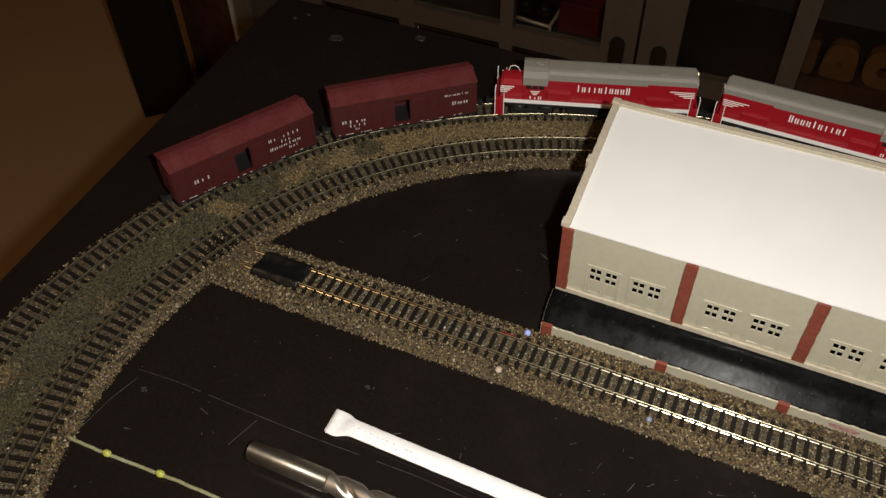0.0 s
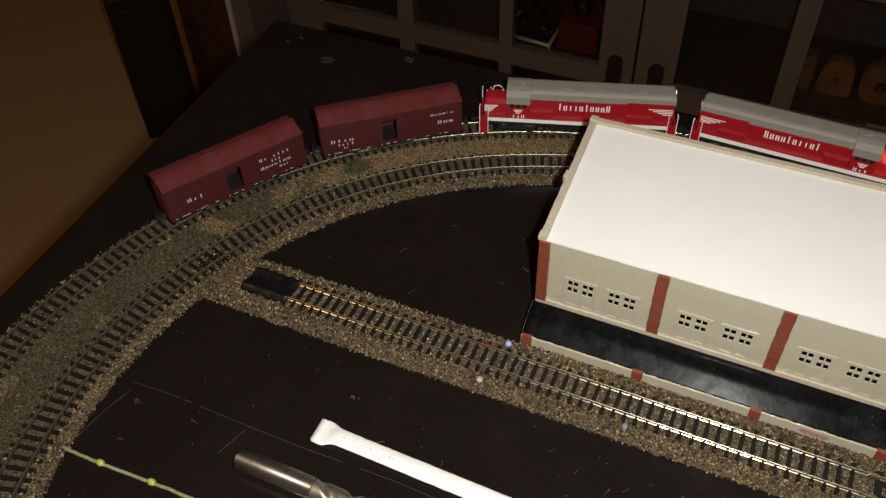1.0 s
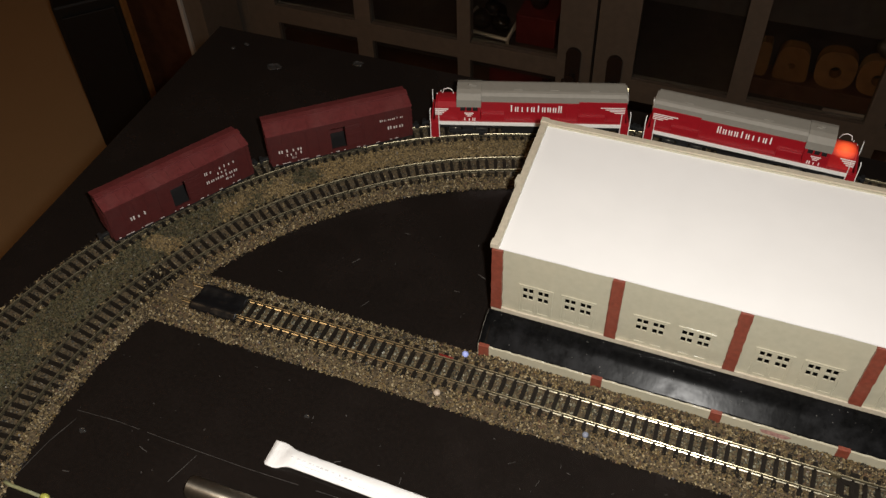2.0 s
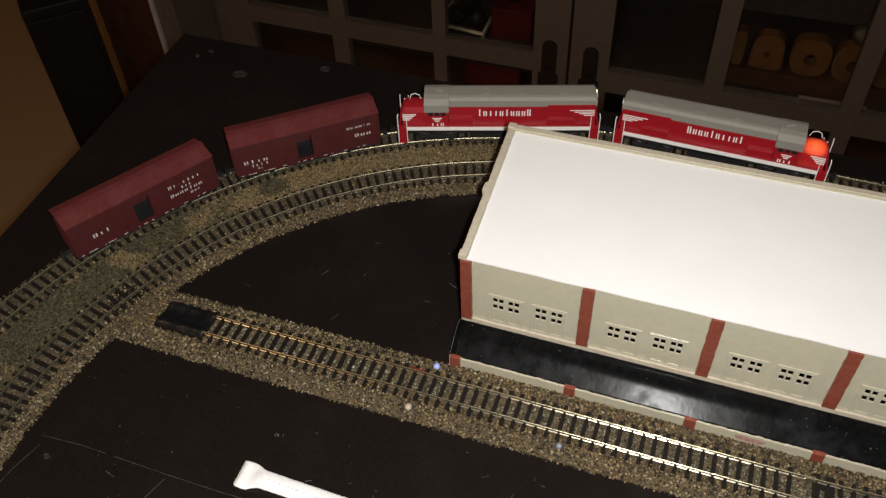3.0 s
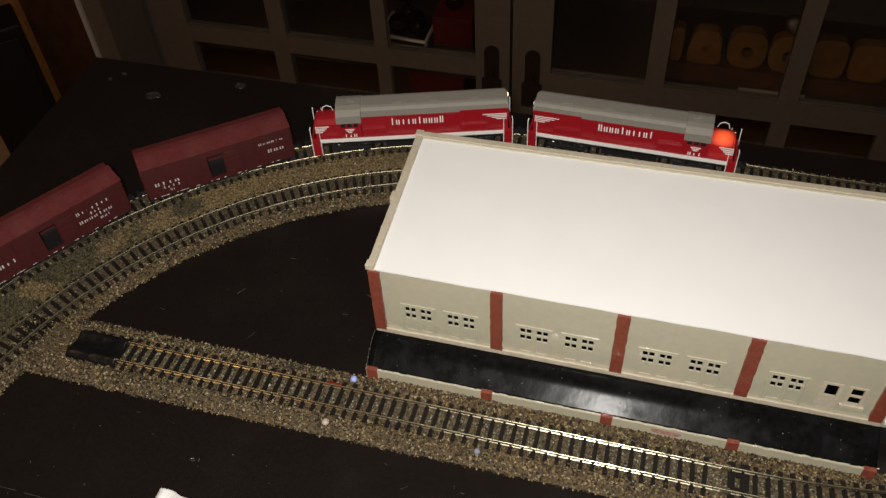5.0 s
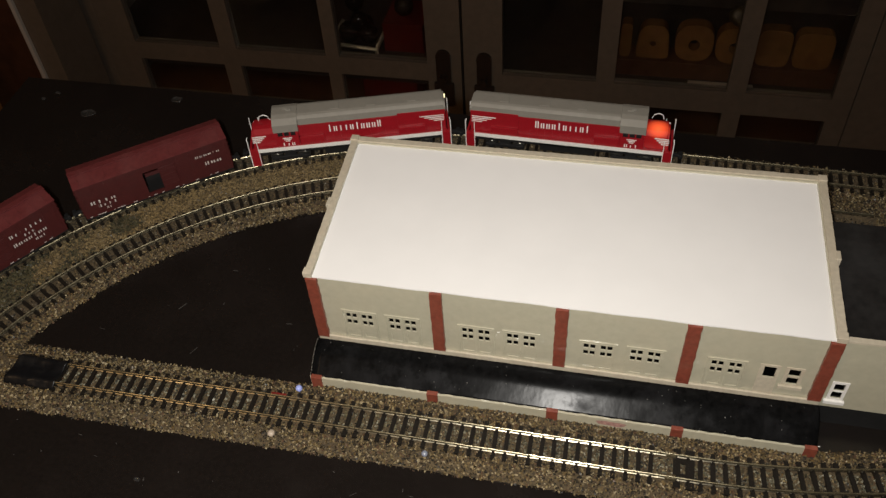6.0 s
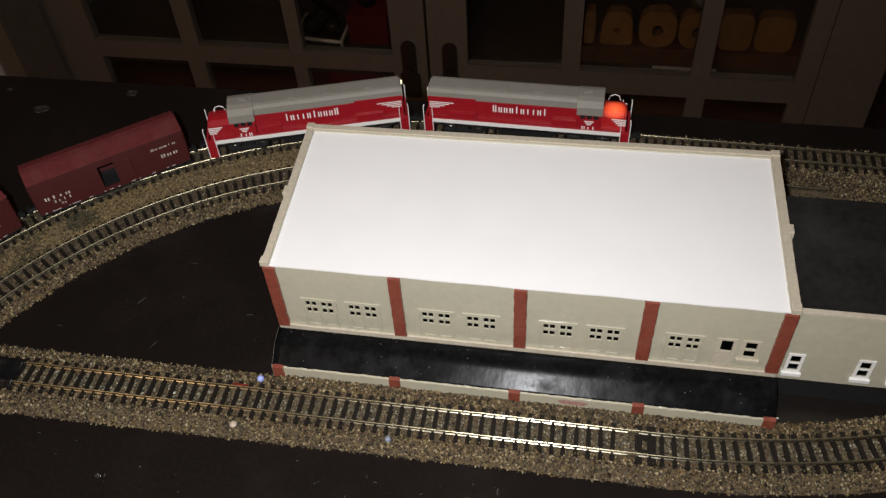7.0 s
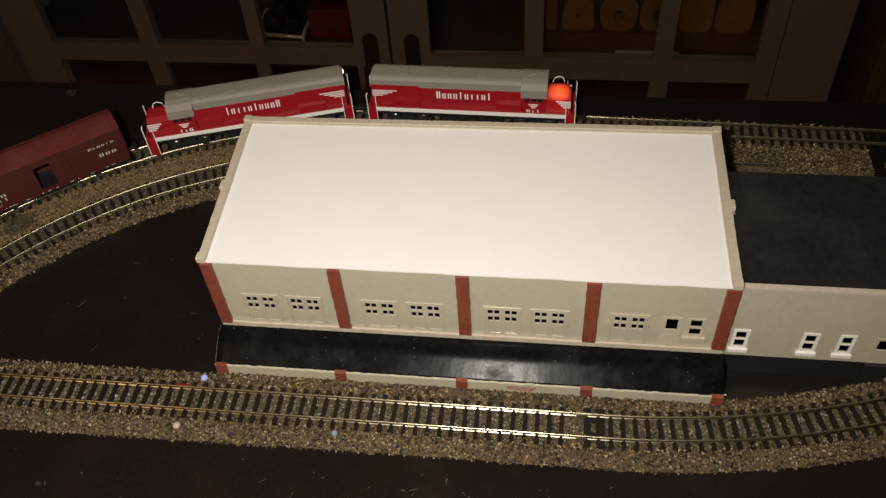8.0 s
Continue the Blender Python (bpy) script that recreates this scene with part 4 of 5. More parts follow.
def locomotive(m, lit, label):
    """Low-nosed diesel, its nose towards +x."""
    o = tagged(empty("locomotive", m), label, "locomotive", "locomotives of the train")
    L, DECK, TOP, H = 0.0556, 0.0188, 0.0366, 0.0070
    bm = bmesh.new()
    box(bm, -L + 0.002, L - 0.002, -0.0088, 0.0088, DECK - 0.0012, DECK, bevel=0.0002)
    part("deck", bm, M["loco_red"], o)
    for y in (-0.0094, 0.0094):
        bm = bmesh.new()
        box(bm, -L + 0.0045, L - 0.0045, y - 0.0005, y + 0.0005, DECK - 0.0021, DECK - 0.0001, bevel=0.0002)
        part("side_sill", bm, M["white"], o, "white sill stripe")
    # long hood: red flanks, grey top
    bm = bmesh.new()
    box(bm, -L + 0.0022, 0.0274, -H, H, DECK + 0.0001, TOP - 0.0056)
    part("long_hood", bm, M["loco_red"], o)
    bm = bmesh.new()
    hood(bm, -L + 0.0020, 0.0270, H + 0.0001, TOP - 0.0055, TOP, 0.0016)
    bmesh.ops.bevel(bm, geom=[e for e in bm.edges if abs(e.verts[0].co.x - e.verts[1].co.x) < 1e-6 and e.verts[0].co.x < 0 and min(v.co.z for v in e.verts) > TOP - 0.003], offset=0.0010, segments=2, affect="EDGES")
    top = part("hood_top", bm, M["loco_grey"], o, "grey hood top")
    bm = bmesh.new()
    for x0, x1 in ((-0.0380, -0.0330), (-0.016, -0.011), (0.004, 0.009)):
        box(bm, x0, x1, -0.0030, 0.0030, TOP + 0.00005, TOP + 0.0004)
    part("roof_fan", bm, M["loco_grey"], top)
    for y in (-1, 1):
        bm = bmesh.new()
        def flank(x0, x1, out, z0, z1, bev):
            ya, yb = sorted((y * H, y * (H + out)))
            box(bm, x0, x1, ya, yb, z0, z1, bevel=bev)
        flank(-L + 0.0023, -0.0270, 0.0004, DECK + 0.0002, TOP - 0.0044, 0.0001)
        part("rear_panel", bm, M["loco_red"], o)
        for name, x0, x1, out, h in (("air_tank", -0.0420, -0.0270, 0.0020, 0.0046), ("battery_box", 0.0140, 0.0273, 0.0018, 0.0050)):
            bm = bmesh.new()
            flank(x0, x1, out, DECK + 0.0002, DECK + h, 0.0003)
            part(name, bm, M["loco_red"], o)
        for k in range(9):
            bm = bmesh.new()
            flank(-0.024 + 0.0041 * k, -0.0206 + 0.0041 * k, 0.00025, DECK + 0.0010, TOP - 0.0060, 0.0)
            part("hood_door", bm, M["loco_red"], o)
        bm = bmesh.new()
        glyph_bars(bm, -0.0180, 0.0120, TOP - 0.0117, TOP - 0.0072, y * (H + 0.00026), 10, 3)
        part("lettering", bm, M["white"], o, "white painted word")
        bm = bmesh.new()
        for k in range(4):
            a, b = -L + 0.0030, -L + 0.0165 - 0.0026 * k
            box(bm, a, b, min(y * (H + 0.0004), y * (H + 0.00055)), max(y * (H + 0.0004), y * (H + 0.00055)), DECK + 0.0096 - 0.0011 * k, DECK + 0.0101 - 0.0011 * k)
        part("wing_stripe", bm, M["white"], o, "white wing stripes")
    # cab
    CH = 0.0090
    bm = bmesh.new()
    panel_with_holes(bm, 0.0275, 0.0402, DECK + 0.0001, TOP - 0.0078, -CH, -CH + 0.0008, [(0.0290 + 0.0035 * i, 0.0317 + 0.0035 * i, DECK + 0.0068, DECK + 0.0098) for i in range(3)])
    panel_with_holes(bm, 0.0275, 0.0402, DECK + 0.0001, TOP - 0.0078, CH - 0.0008, CH, [(0.0290 + 0.0035 * i, 0.0317 + 0.0035 * i, DECK + 0.0068, DECK + 0.0098) for i in range(3)])
    bmesh.ops.recalc_face_normals(bm, faces=bm.faces[:])
    box(bm, 0.0275, 0.0283, -CH + 0.0008, CH - 0.0008, DECK + 0.0001, TOP - 0.0078)
    box(bm, 0.0394, 0.0402, -CH + 0.0008, CH - 0.0008, DECK + 0.0001, TOP - 0.0078)
    cab = part("cab", bm, M["loco_red"], o)
    box_part("cab_interior", (0.0286, 0.0391, -CH + 0.002, CH - 0.002, DECK + 0.0002, TOP - 0.009), M["black"], cab)
    bm = bmesh.new()
    hood(bm, 0.0271, 0.0407, CH + 0.0004, TOP - 0.0077, TOP + 0.0002, 0.0031)
    part("cab_roof", bm, M["loco_grey"], cab, "grey cab roof")
    for y in (-1, 1):
        bm = bmesh.new()
        glyph_bars(bm, 0.0300, 0.0378, DECK + 0.0006, DECK + 0.0026, y * CH, 3, 8)
        for k in range(3):
            c = 0.0338
            hw = 0.0026 - 0.0007 * k
            box(bm, c - hw, c + hw, min(y * CH, y * (CH + 0.0002)), max(y * CH, y * (CH + 0.0002)), DECK + 0.0056 - 0.0010 * k, DECK + 0.0061 - 0.0010 * k)
        part("cab_marking", bm, M["white"], cab, "small white marks under the windows")
    # short hood
    bm = bmesh.new()
    hood(bm, 0.0403, 0.0530, H, DECK + 0.0001, TOP - 0.0070, 0.0026)
    bmesh.ops.bevel(bm, geom=[e for e in bm.edges if min(v.co.x for v in e.verts) > 0.052 and min(v.co.z for v in e.verts) > DECK + 0.004 and abs(e.verts[0].co.x - e.verts[1].co.x) < 1e-6], offset=0.0012, segments=3, affect="EDGES")
    part("short_hood", bm, M["glow"] if lit else M["loco_red"], o, "red nose lit orange from inside" if lit else "red nose")
    for y in (-1, 1):
        bm = bmesh.new()
        for k in range(4):
            box(bm, 0.0535 - 0.0080 + 0.0012 * k, 0.0531, min(y * (H + 0.00002), y * (H + 0.0003)), max(y * (H + 0.00002), y * (H + 0.0003)), DECK + 0.0066 - 0.0012 * k, DECK + 0.0072 - 0.0012 * k)
        part("nose_stripe", bm, M["white"], o, "white nose stripes")
    bm = bmesh.new()
    g = 0.0050 if lit else -0.0026
    tube(bm, [(0.0430, g, TOP - 0.0071), (0.0440, g, TOP - 0.0046), (0.0462, g, TOP - 0.0036), (0.0484, g, TOP - 0.0044), (0.0492, g, TOP - 0.0071)], 0.00025, 6)
    part("hand_grab", bm, M["white"], o, "white wire grab iron")
    bm = bmesh.new()
    box(bm, 0.0300, 0.0330, -0.0012, 0.0012, TOP + 0.0004, TOP + 0.0011, bevel=0.0002)
    box(bm, 0.0322, 0.0344, -0.0005, 0.0005, TOP + 0.0008, TOP + 0.0015)
    part("horn", bm, M["loco_grey"], cab)
    # end plates, steps and rails
    for sgn in (-1, 1):
        bm = bmesh.new()
        xa, xb = sorted((sgn * (L - 0.0014), sgn * (L - 0.0002)))
        box(bm, xa, xb, -0.0092, 0.0092, RAIL_TOP + 0.0014, DECK + 0.0012, bevel=0.0002)
        for y in (-1, 1):
            ya, yb = sorted((y * 0.0074, y * 0.0098))
            xc, xd = sorted((sgn * (L - 0.0050), sgn * L))
            box(bm, xc, xd, ya, yb, RAIL_TOP + 0.0010, DECK - 0.0001, bevel=0.0002)
        part("step_plate", bm, M["loco_red"], o)
        for y in (-1, 1):
            bm = bmesh.new()
            tube(bm, [(sgn * (L + 0.0001), y * 0.0097, RAIL_TOP + 0.0012), (sgn * (L + 0.0001), y * 0.0097, DECK + 0.0075), (sgn * (L - 0.0002), y * 0.0086, DECK + 0.0086)], 0.00028, 6)
            tube(bm, [(sgn * (L - 0.0048), y * 0.0097, RAIL_TOP + 0.0012), (sgn * (L - 0.0048), y * 0.0097, DECK + 0.0075)], 0.00024, 6)
            part("handrail", bm, M["white"], o, "white handrail")
        coupler(o, sgn * L, sgn)
    bm = bmesh.new()
    cylinder(bm, 0.0011, 0.0008, Matrix.Translation((-L + 0.0018, -0.0030, TOP - 0.0030)) @ pose(0, 0, 0, 0, 90, 0), 12)
    part("headlight", bm, M["bulb"] if not lit else M["white"], o)
    # underframe
    bm = bmesh.new()
    prism(bm, [(-0.0070, DECK - 0.0013), (-0.0070, RAIL_TOP + 0.0030), (-0.0052, RAIL_TOP + 0.0016), (0.0052, RAIL_TOP + 0.0016), (0.0070, RAIL_TOP + 0.0030), (0.0070, DECK - 0.0013)], -0.0150, 0.0150, "x")
    part("fuel_tank", bm, M["black"], o)
    box_part("underframe", (-L + 0.003, L - 0.003, -0.0070, 0.0070, RAIL_TOP + 0.0062, DECK - 0.0013), M["black"], o)
    bogie(o, -0.0345, M["black"])
    bogie(o, 0.0345, M["black"])
    return o


def boxcar(m, label, words):
    o = tagged(empty("boxcar", m), label, "boxcar", "boxcars of the train")
    L, W, Z0, EAVE, RIDGE = 0.0405, 0.0091, 0.0112, 0.0318, 0.0346
    D0, D1 = -0.0062, 0.0022
    for y in (-1, 1):
        bm = bmesh.new()
        ya, yb = sorted((y * W, y * (W - 0.0010)))
        panel_with_holes(bm, -L, L, Z0, EAVE, ya, yb, [(D0, D1, Z0 + 0.0024, EAVE - 0.0040)])
        part("side", bm, M["oxide"], o)
        for i in range(13):
            x = -L + 0.0015 + i * (2 * L - 0.003) / 12
            if D0 - 0.001 < x < D1 + 0.009:
                continue
            ya, yb = sorted((y * W, y * (W + 0.0003)))
            box_part("side_rib", (x - 0.0003, x + 0.0003, ya, yb, Z0 + 0.0008, EAVE - 0.0014), M["oxide"], o)
        bm = bmesh.new()
        ya, yb = sorted((y * (W + 0.0001), y * (W + 0.0008)))
        box(bm, D1 + 0.0002, D1 + 0.0088, ya, yb, Z0 + 0.0020, EAVE - 0.0036, bevel=0.0002)
        for k in range(4):
            ya, yb = sorted((y * (W + 0.0008), y * (W + 0.0011)))
            box(bm, D1 + 0.0006, D1 + 0.0084, ya, yb, Z0 + 0.0042 + 0.0034 * k, Z0 + 0.0047 + 0.0034 * k)
        part("sliding_door", bm, M["oxide"], o)
        bm = bmesh.new()
        yy = y * (W + 0.0001)
        for x0, x1, z, h, n, s in words:
            x0, x1 = (x0, x1) if y < 0 else (-x1, -x0)
            glyph_bars(bm, x0, x1, z, z + h, yy, n, s)
        rnd = random.Random(4)
        x = -L + 0.002
        while x < L - 0.004:
            ln = rnd.choice((0.0008, 0.0012, 0.0020, 0.0045))
            ya, yb = sorted((yy, yy + y * 0.0002))
            box(bm, x, x + ln, ya, yb, Z0 + 0.0005, Z0 + 0.0008)
            x += ln + rnd.uniform(0.0006, 0.0075)
        part("lettering", bm, M["dull_white"], o, "small dull white markings")
    for sgn in (-1, 1):
        bm = bmesh.new()
        xa, xb = sorted((sgn * (L + 0.0002), sgn * (L - 0.0010)))
        prism(bm, [(-W + 0.0011, Z0), (W - 0.0011, Z0), (W - 0.0011, EAVE), (0, RIDGE - 0.0006), (-W + 0.0011, EAVE)], xa, xb, "x")
        for k in range(5):
            xa, xb = sorted((sgn * (L + 0.0002), sgn * (L + 0.0006)))
            box(bm, xa, xb, -W + 0.0014, W - 0.0014, Z0 + 0.0020 + 0.0034 * k, Z0 + 0.0030 + 0.0034 * k)
        part("end_wall", bm, M["oxide"], o)
        bm = bmesh.new()
        for k in range(6):
            xa, xb = sorted((sgn * (L + 0.0006), sgn * (L + 0.0009)))
            box(bm, xa, xb, -W + 0.0012, -W + 0.0050, Z0 + 0.0014 + 0.0030 * k, Z0 + 0.0017 + 0.0030 * k)
        part("ladder", bm, M["oxide"], o)
        coupler(o, sgn * L, sgn)
    bm = bmesh.new()
    prism(bm, [(-W - 0.0004, EAVE), (-W - 0.0004, EAVE + 0.0006), (0, RIDGE), (W + 0.0004, EAVE + 0.0006), (W + 0.0004, EAVE)], -L - 0.0004, L + 0.0004, "x")
    roof = part("roof", bm, M["oxide_roof"], o, "faded red ribbed roof")
    for i in range(12):
        x = -L + 0.003 + i * (2 * L - 0.006) / 11
        bm = bmesh.new()
        prism(bm, [(-W - 0.0002, EAVE + 0.0005), (-W - 0.0002, EAVE + 0.0010), (0, RIDGE + 0.0003), (W + 0.0002, EAVE + 0.0010), (W + 0.0002, EAVE + 0.0005)], x - 0.0003, x + 0.0003, "x")
        part("roof_rib", bm, M["oxide_roof"], roof)
    bm = bmesh.new()
    for y in (-0.0013, 0.0, 0.0013):
        box(bm, -L - 0.0004, L + 0.0004, y - 0.0005, y + 0.0005, RIDGE + 0.0005, RIDGE + 0.0010)
    part("roof_walk", bm, M["oxide_roof"], roof)
    box_part("floor_pan", (-L, L, -W + 0.0002, W - 0.0002, Z0 - 0.0010, Z0 - 0.0001), M["black"], o)
    box_part("underframe", (-L + 0.001, L - 0.001, -0.0030, 0.0030, RAIL_TOP + 0.0024, Z0 - 0.0011), M["black"], o)
    bogie(o, -0.0275, M["black"], 0.0108, 0.0026)
    bogie(o, 0.0275, M["black"], 0.0108, 0.0026)
    return o


def on_track(s, half=0.03, turn=0):
    """A pose whose two bogies stand on the outer track."""
    x0, y0, _ = along_curve(s - half, OUTER)
    x1, y1, _ = along_curve(s + half, OUTER)
    return pose((x0 + x1) / 2, (y0 + y1) / 2, 0, 0, 0, math.degrees(math.atan2(y1 - y0, x1 - x0)) + turn)


locomotive(on_track(0.0461, 0.0345, -1.2), True, "red and grey model diesel with its nose lit orange")
locomotive(on_track(-0.0759, 0.0345, 180), False, "red and grey model diesel facing backwards, coupled behind another")
boxcar(on_track(-0.1857, 0.0275), "oxide-red model boxcar with an open door and white markings", [(-0.036, -0.022, 0.0190, 0.0020, 4, 1), (-0.033, -0.022, 0.0163, 0.0017, 4, 2), (-0.029, -0.026, 0.0140, 0.0014, 2, 6), (0.022, 0.036, 0.0252, 0.0014, 6, 3), (0.026, 0.036, 0.0190, 0.0022, 3, 4)])
boxcar(on_track(-0.2802, 0.0275), "oxide-red model boxcar with a three-line white marking", [(0.013, 0.032, 0.0246, 0.0019, 7, 5), (0.019, 0.027, 0.0218, 0.0016, 3, 6), (0.013, 0.032, 0.0188, 0.0019, 7, 7), (0.024, 0.030, 0.0160, 0.0014, 3, 9), (-0.03, -0.02, 0.0190, 0.0022, 3, 8)])


# ---- small things on the table ----
def drinking_straw():
    """A straw in its flat paper sleeve, the end pinched wide."""
    s = tagged(empty("drinking_straw", pose(-0.0663, -0.0962, 0.0002, 0, 0, -1.0)), "drinking straw in a white paper sleeve on the table", "straw")
    bm = bmesh.new()
    rows, n = [], 110
    for i in range(n + 1):
        x = 0.215 * i / n
        f = min(1.0, max(0.0, (x - 0.0045) / 0.007))
        f = f * f * (3 - 2 * f)
        half = 0.0062 + (0.0041 - 0.0062) * f
        h = 0.0009 + 0.0025 * f
        ring = []
        for k in range(20):
            a = 2 * math.pi * k / 20
            c, sn = math.cos(a), math.sin(a)
            y = half * math.copysign(abs(c) ** (0.8 + 0.2 * f), c)
            z = h / 2 + h / 2 * math.copysign(abs(sn) ** 0.8, sn) * (1 - 0.35 * f * abs(c))
            jit = 0.00014 * noise.noise((x * 320, a * 2, 2))
            ring.append(bm.verts.new((x + (0.0011 * noise.noise((y * 900, z * 200, 4)) if i == 0 else 0), y + jit, max(0.0, z + jit))))
        rows.append(ring)
    for a, b in zip(rows, rows[1:]):
        for k in range(20):
            bm.faces.new((a[k], a[(k + 1) % 20], b[(k + 1) % 20], b[k]))
    bm.faces.new(rows[0][::-1])
    bm.faces.new(rows[-1])
    bmesh.ops.recalc_face_normals(bm, faces=bm.faces[:])
    sleeve = part("sleeve", bm, M["paper"], s, smooth=True)
    bm = bmesh.new()
    box(bm, 0.014, 0.215, -0.0022, -0.0018, 0.0024, 0.0033)
    part("seam", bm, M["paper"], sleeve, "folded seam of the sleeve")
    bm = bmesh.new()
    rnd = random.Random(17)
    x = 0.0105
    while x < 0.040:
        ln = rnd.uniform(0.0005, 0.0016)
        box(bm, x, x + ln, -0.00028 - 0.03 * (x - 0.0105), 0.00028 - 0.03 * (x - 0.0105), 0.0028, 0.00352)
        x += ln + rnd.uniform(0.0004, 0.0022)
    part("print", bm, M["ink"], sleeve, "faint grey printing, too small to read")


drinking_straw()


def drill_bit():
    d = tagged(empty("drill_bit", pose(-0.0882, -0.1234, 0.0047, 0, 0, 0)), "thick steel twist drill lying on the table", "drill bit")
    bm = bmesh.new()
    R = 0.0047
    cylinder(bm, R, 0.036, Matrix.Translation((0.018, 0, 0)) @ pose(0, 0, 0, 0, 90, 0), 40)
    bmesh.ops.bevel(bm, geom=[e for e in bm.edges if abs(e.verts[0].co.x - e.verts[1].co.x) < 1e-6], offset=0.0005, segments=2, affect="EDGES")
    part("shank", bm, M["shank"], d, "bright round shank", smooth=True)
    bm = bmesh.new()
    rows, n = [], 90
    for i in range(n + 1):
        x = 0.0362 + 0.075 * i / n
        tw = 2 * math.pi * (x - 0.0362) / 0.030
        run = min(1.0, (x - 0.0362) / 0.006)
        ring = []
        for k in range(28):
            a = 2 * math.pi * k / 28
            flute = max(0.0, math.cos(2 * (a - tw))) ** 1.3
            r = 0.0045 * (1 - 0.52 * flute * run) * (1.0 if i < n - 10 else max(0.03, (n - i) / 10))
            ring.append(bm.verts.new((x, r * math.cos(a), r * math.sin(a))))
        rows.append(ring)
    for a, b in zip(rows, rows[1:]):
        for k in range(28):
            bm.faces.new((a[k], a[(k + 1) % 28], b[(k + 1) % 28], b[k]))
    bm.faces.new(rows[0][::-1])
    bm.faces.new(rows[-1])
    bmesh.ops.recalc_face_normals(bm, faces=bm.faces[:])
    part("twisted_body", bm, M["drill"], d, "dark twisted flutes", smooth=True)


drill_bit()


def wire():
    w = tagged(empty("wire"), "yellow-green insulated wire with two splices on the table", "wire")
    pts = [(-0.1645, -0.1478, 0.0016), (-0.154, -0.1479, 0.0013), (-0.1437, -0.1476, 0.0012), (-0.131, -0.1470, 0.0012), (-0.1177, -0.1464, 0.0012), (-0.105, -0.1459, 0.0012), (-0.0913, -0.1458, 0.0012), (-0.05, -0.1475, 0.0012), (0.02, -0.156, 0.0012), (0.06, -0.19, 0.0012), (0.08, -0.26, 0.0012)]
    bm = bmesh.new()
    fine = [tuple(a + (b - a) * k / 6 for a, b in zip(p, q)) for p, q in zip(pts, pts[1:]) for k in range(6)] + [pts[-1]]
    fine = [(x + 0.0004 * noise.noise((x * 120, 0, 1)), y + 0.0005 * noise.noise((x * 160, 5, 1)), z) for x, y, z in fine]
    tube(bm, fine, 0.0008, 10)
    part("insulation", bm, M["wire"], w, smooth=True)
    for x, y in ((-0.1437, -0.1476), (-0.1177, -0.1464)):
        bm = bmesh.new()
        bmesh.ops.create_icosphere(bm, subdivisions=2, radius=0.0015)
        for v in bm.verts:
            v.co = Vector((v.co.x * 1.5, v.co.y, v.co.z)) * (1 + 0.25 * noise.noise(v.co * 700))
        part("splice", bm, M["splice"], w, smooth=True, at=pose(x, y, 0.0018))


wire()


def glue_blobs():
    for x, y, r in ((-0.2020, 0.1550, 0.0046), (-0.1510, 0.1760, 0.0033), (-0.238, 0.165, 0.0015), (-0.232, 0.172, 0.0015), (-0.150, -0.115, 0.0014), (-0.06, -0.075, 0.0012)):
        bm = bmesh.new()
        n = 26
        rings = []
        for k in range(n):
            a = 2 * math.pi * k / n
            rr = r * (1 + 0.55 * noise.noise((x * 90 + math.cos(a), math.sin(a), y * 50)))
            rings.append([bm.verts.new((rr * f * math.cos(a), rr * 0.75 * f * math.sin(a), h)) for f, h in ((1.0, 0.0), (0.93, 0.0005), (0.82, 0.0001), (0.3, 0.00005))])
        for k in range(n):
            p, q = rings[k], rings[(k + 1) % n]
            for j in range(3):
                bm.faces.new((p[j], q[j], q[j + 1], p[j + 1]))
        bm.faces.new([g[3] for g in rings])
        bmesh.ops.recalc_face_normals(bm, faces=bm.faces[:])
        tagged(part("glue_blob", bm, M["glue"], smooth=True, at=pose(x, y, 0.0001)), "dried clear glue blob on the black table", "glue blob", "glue blobs on the table")


glue_blobs()


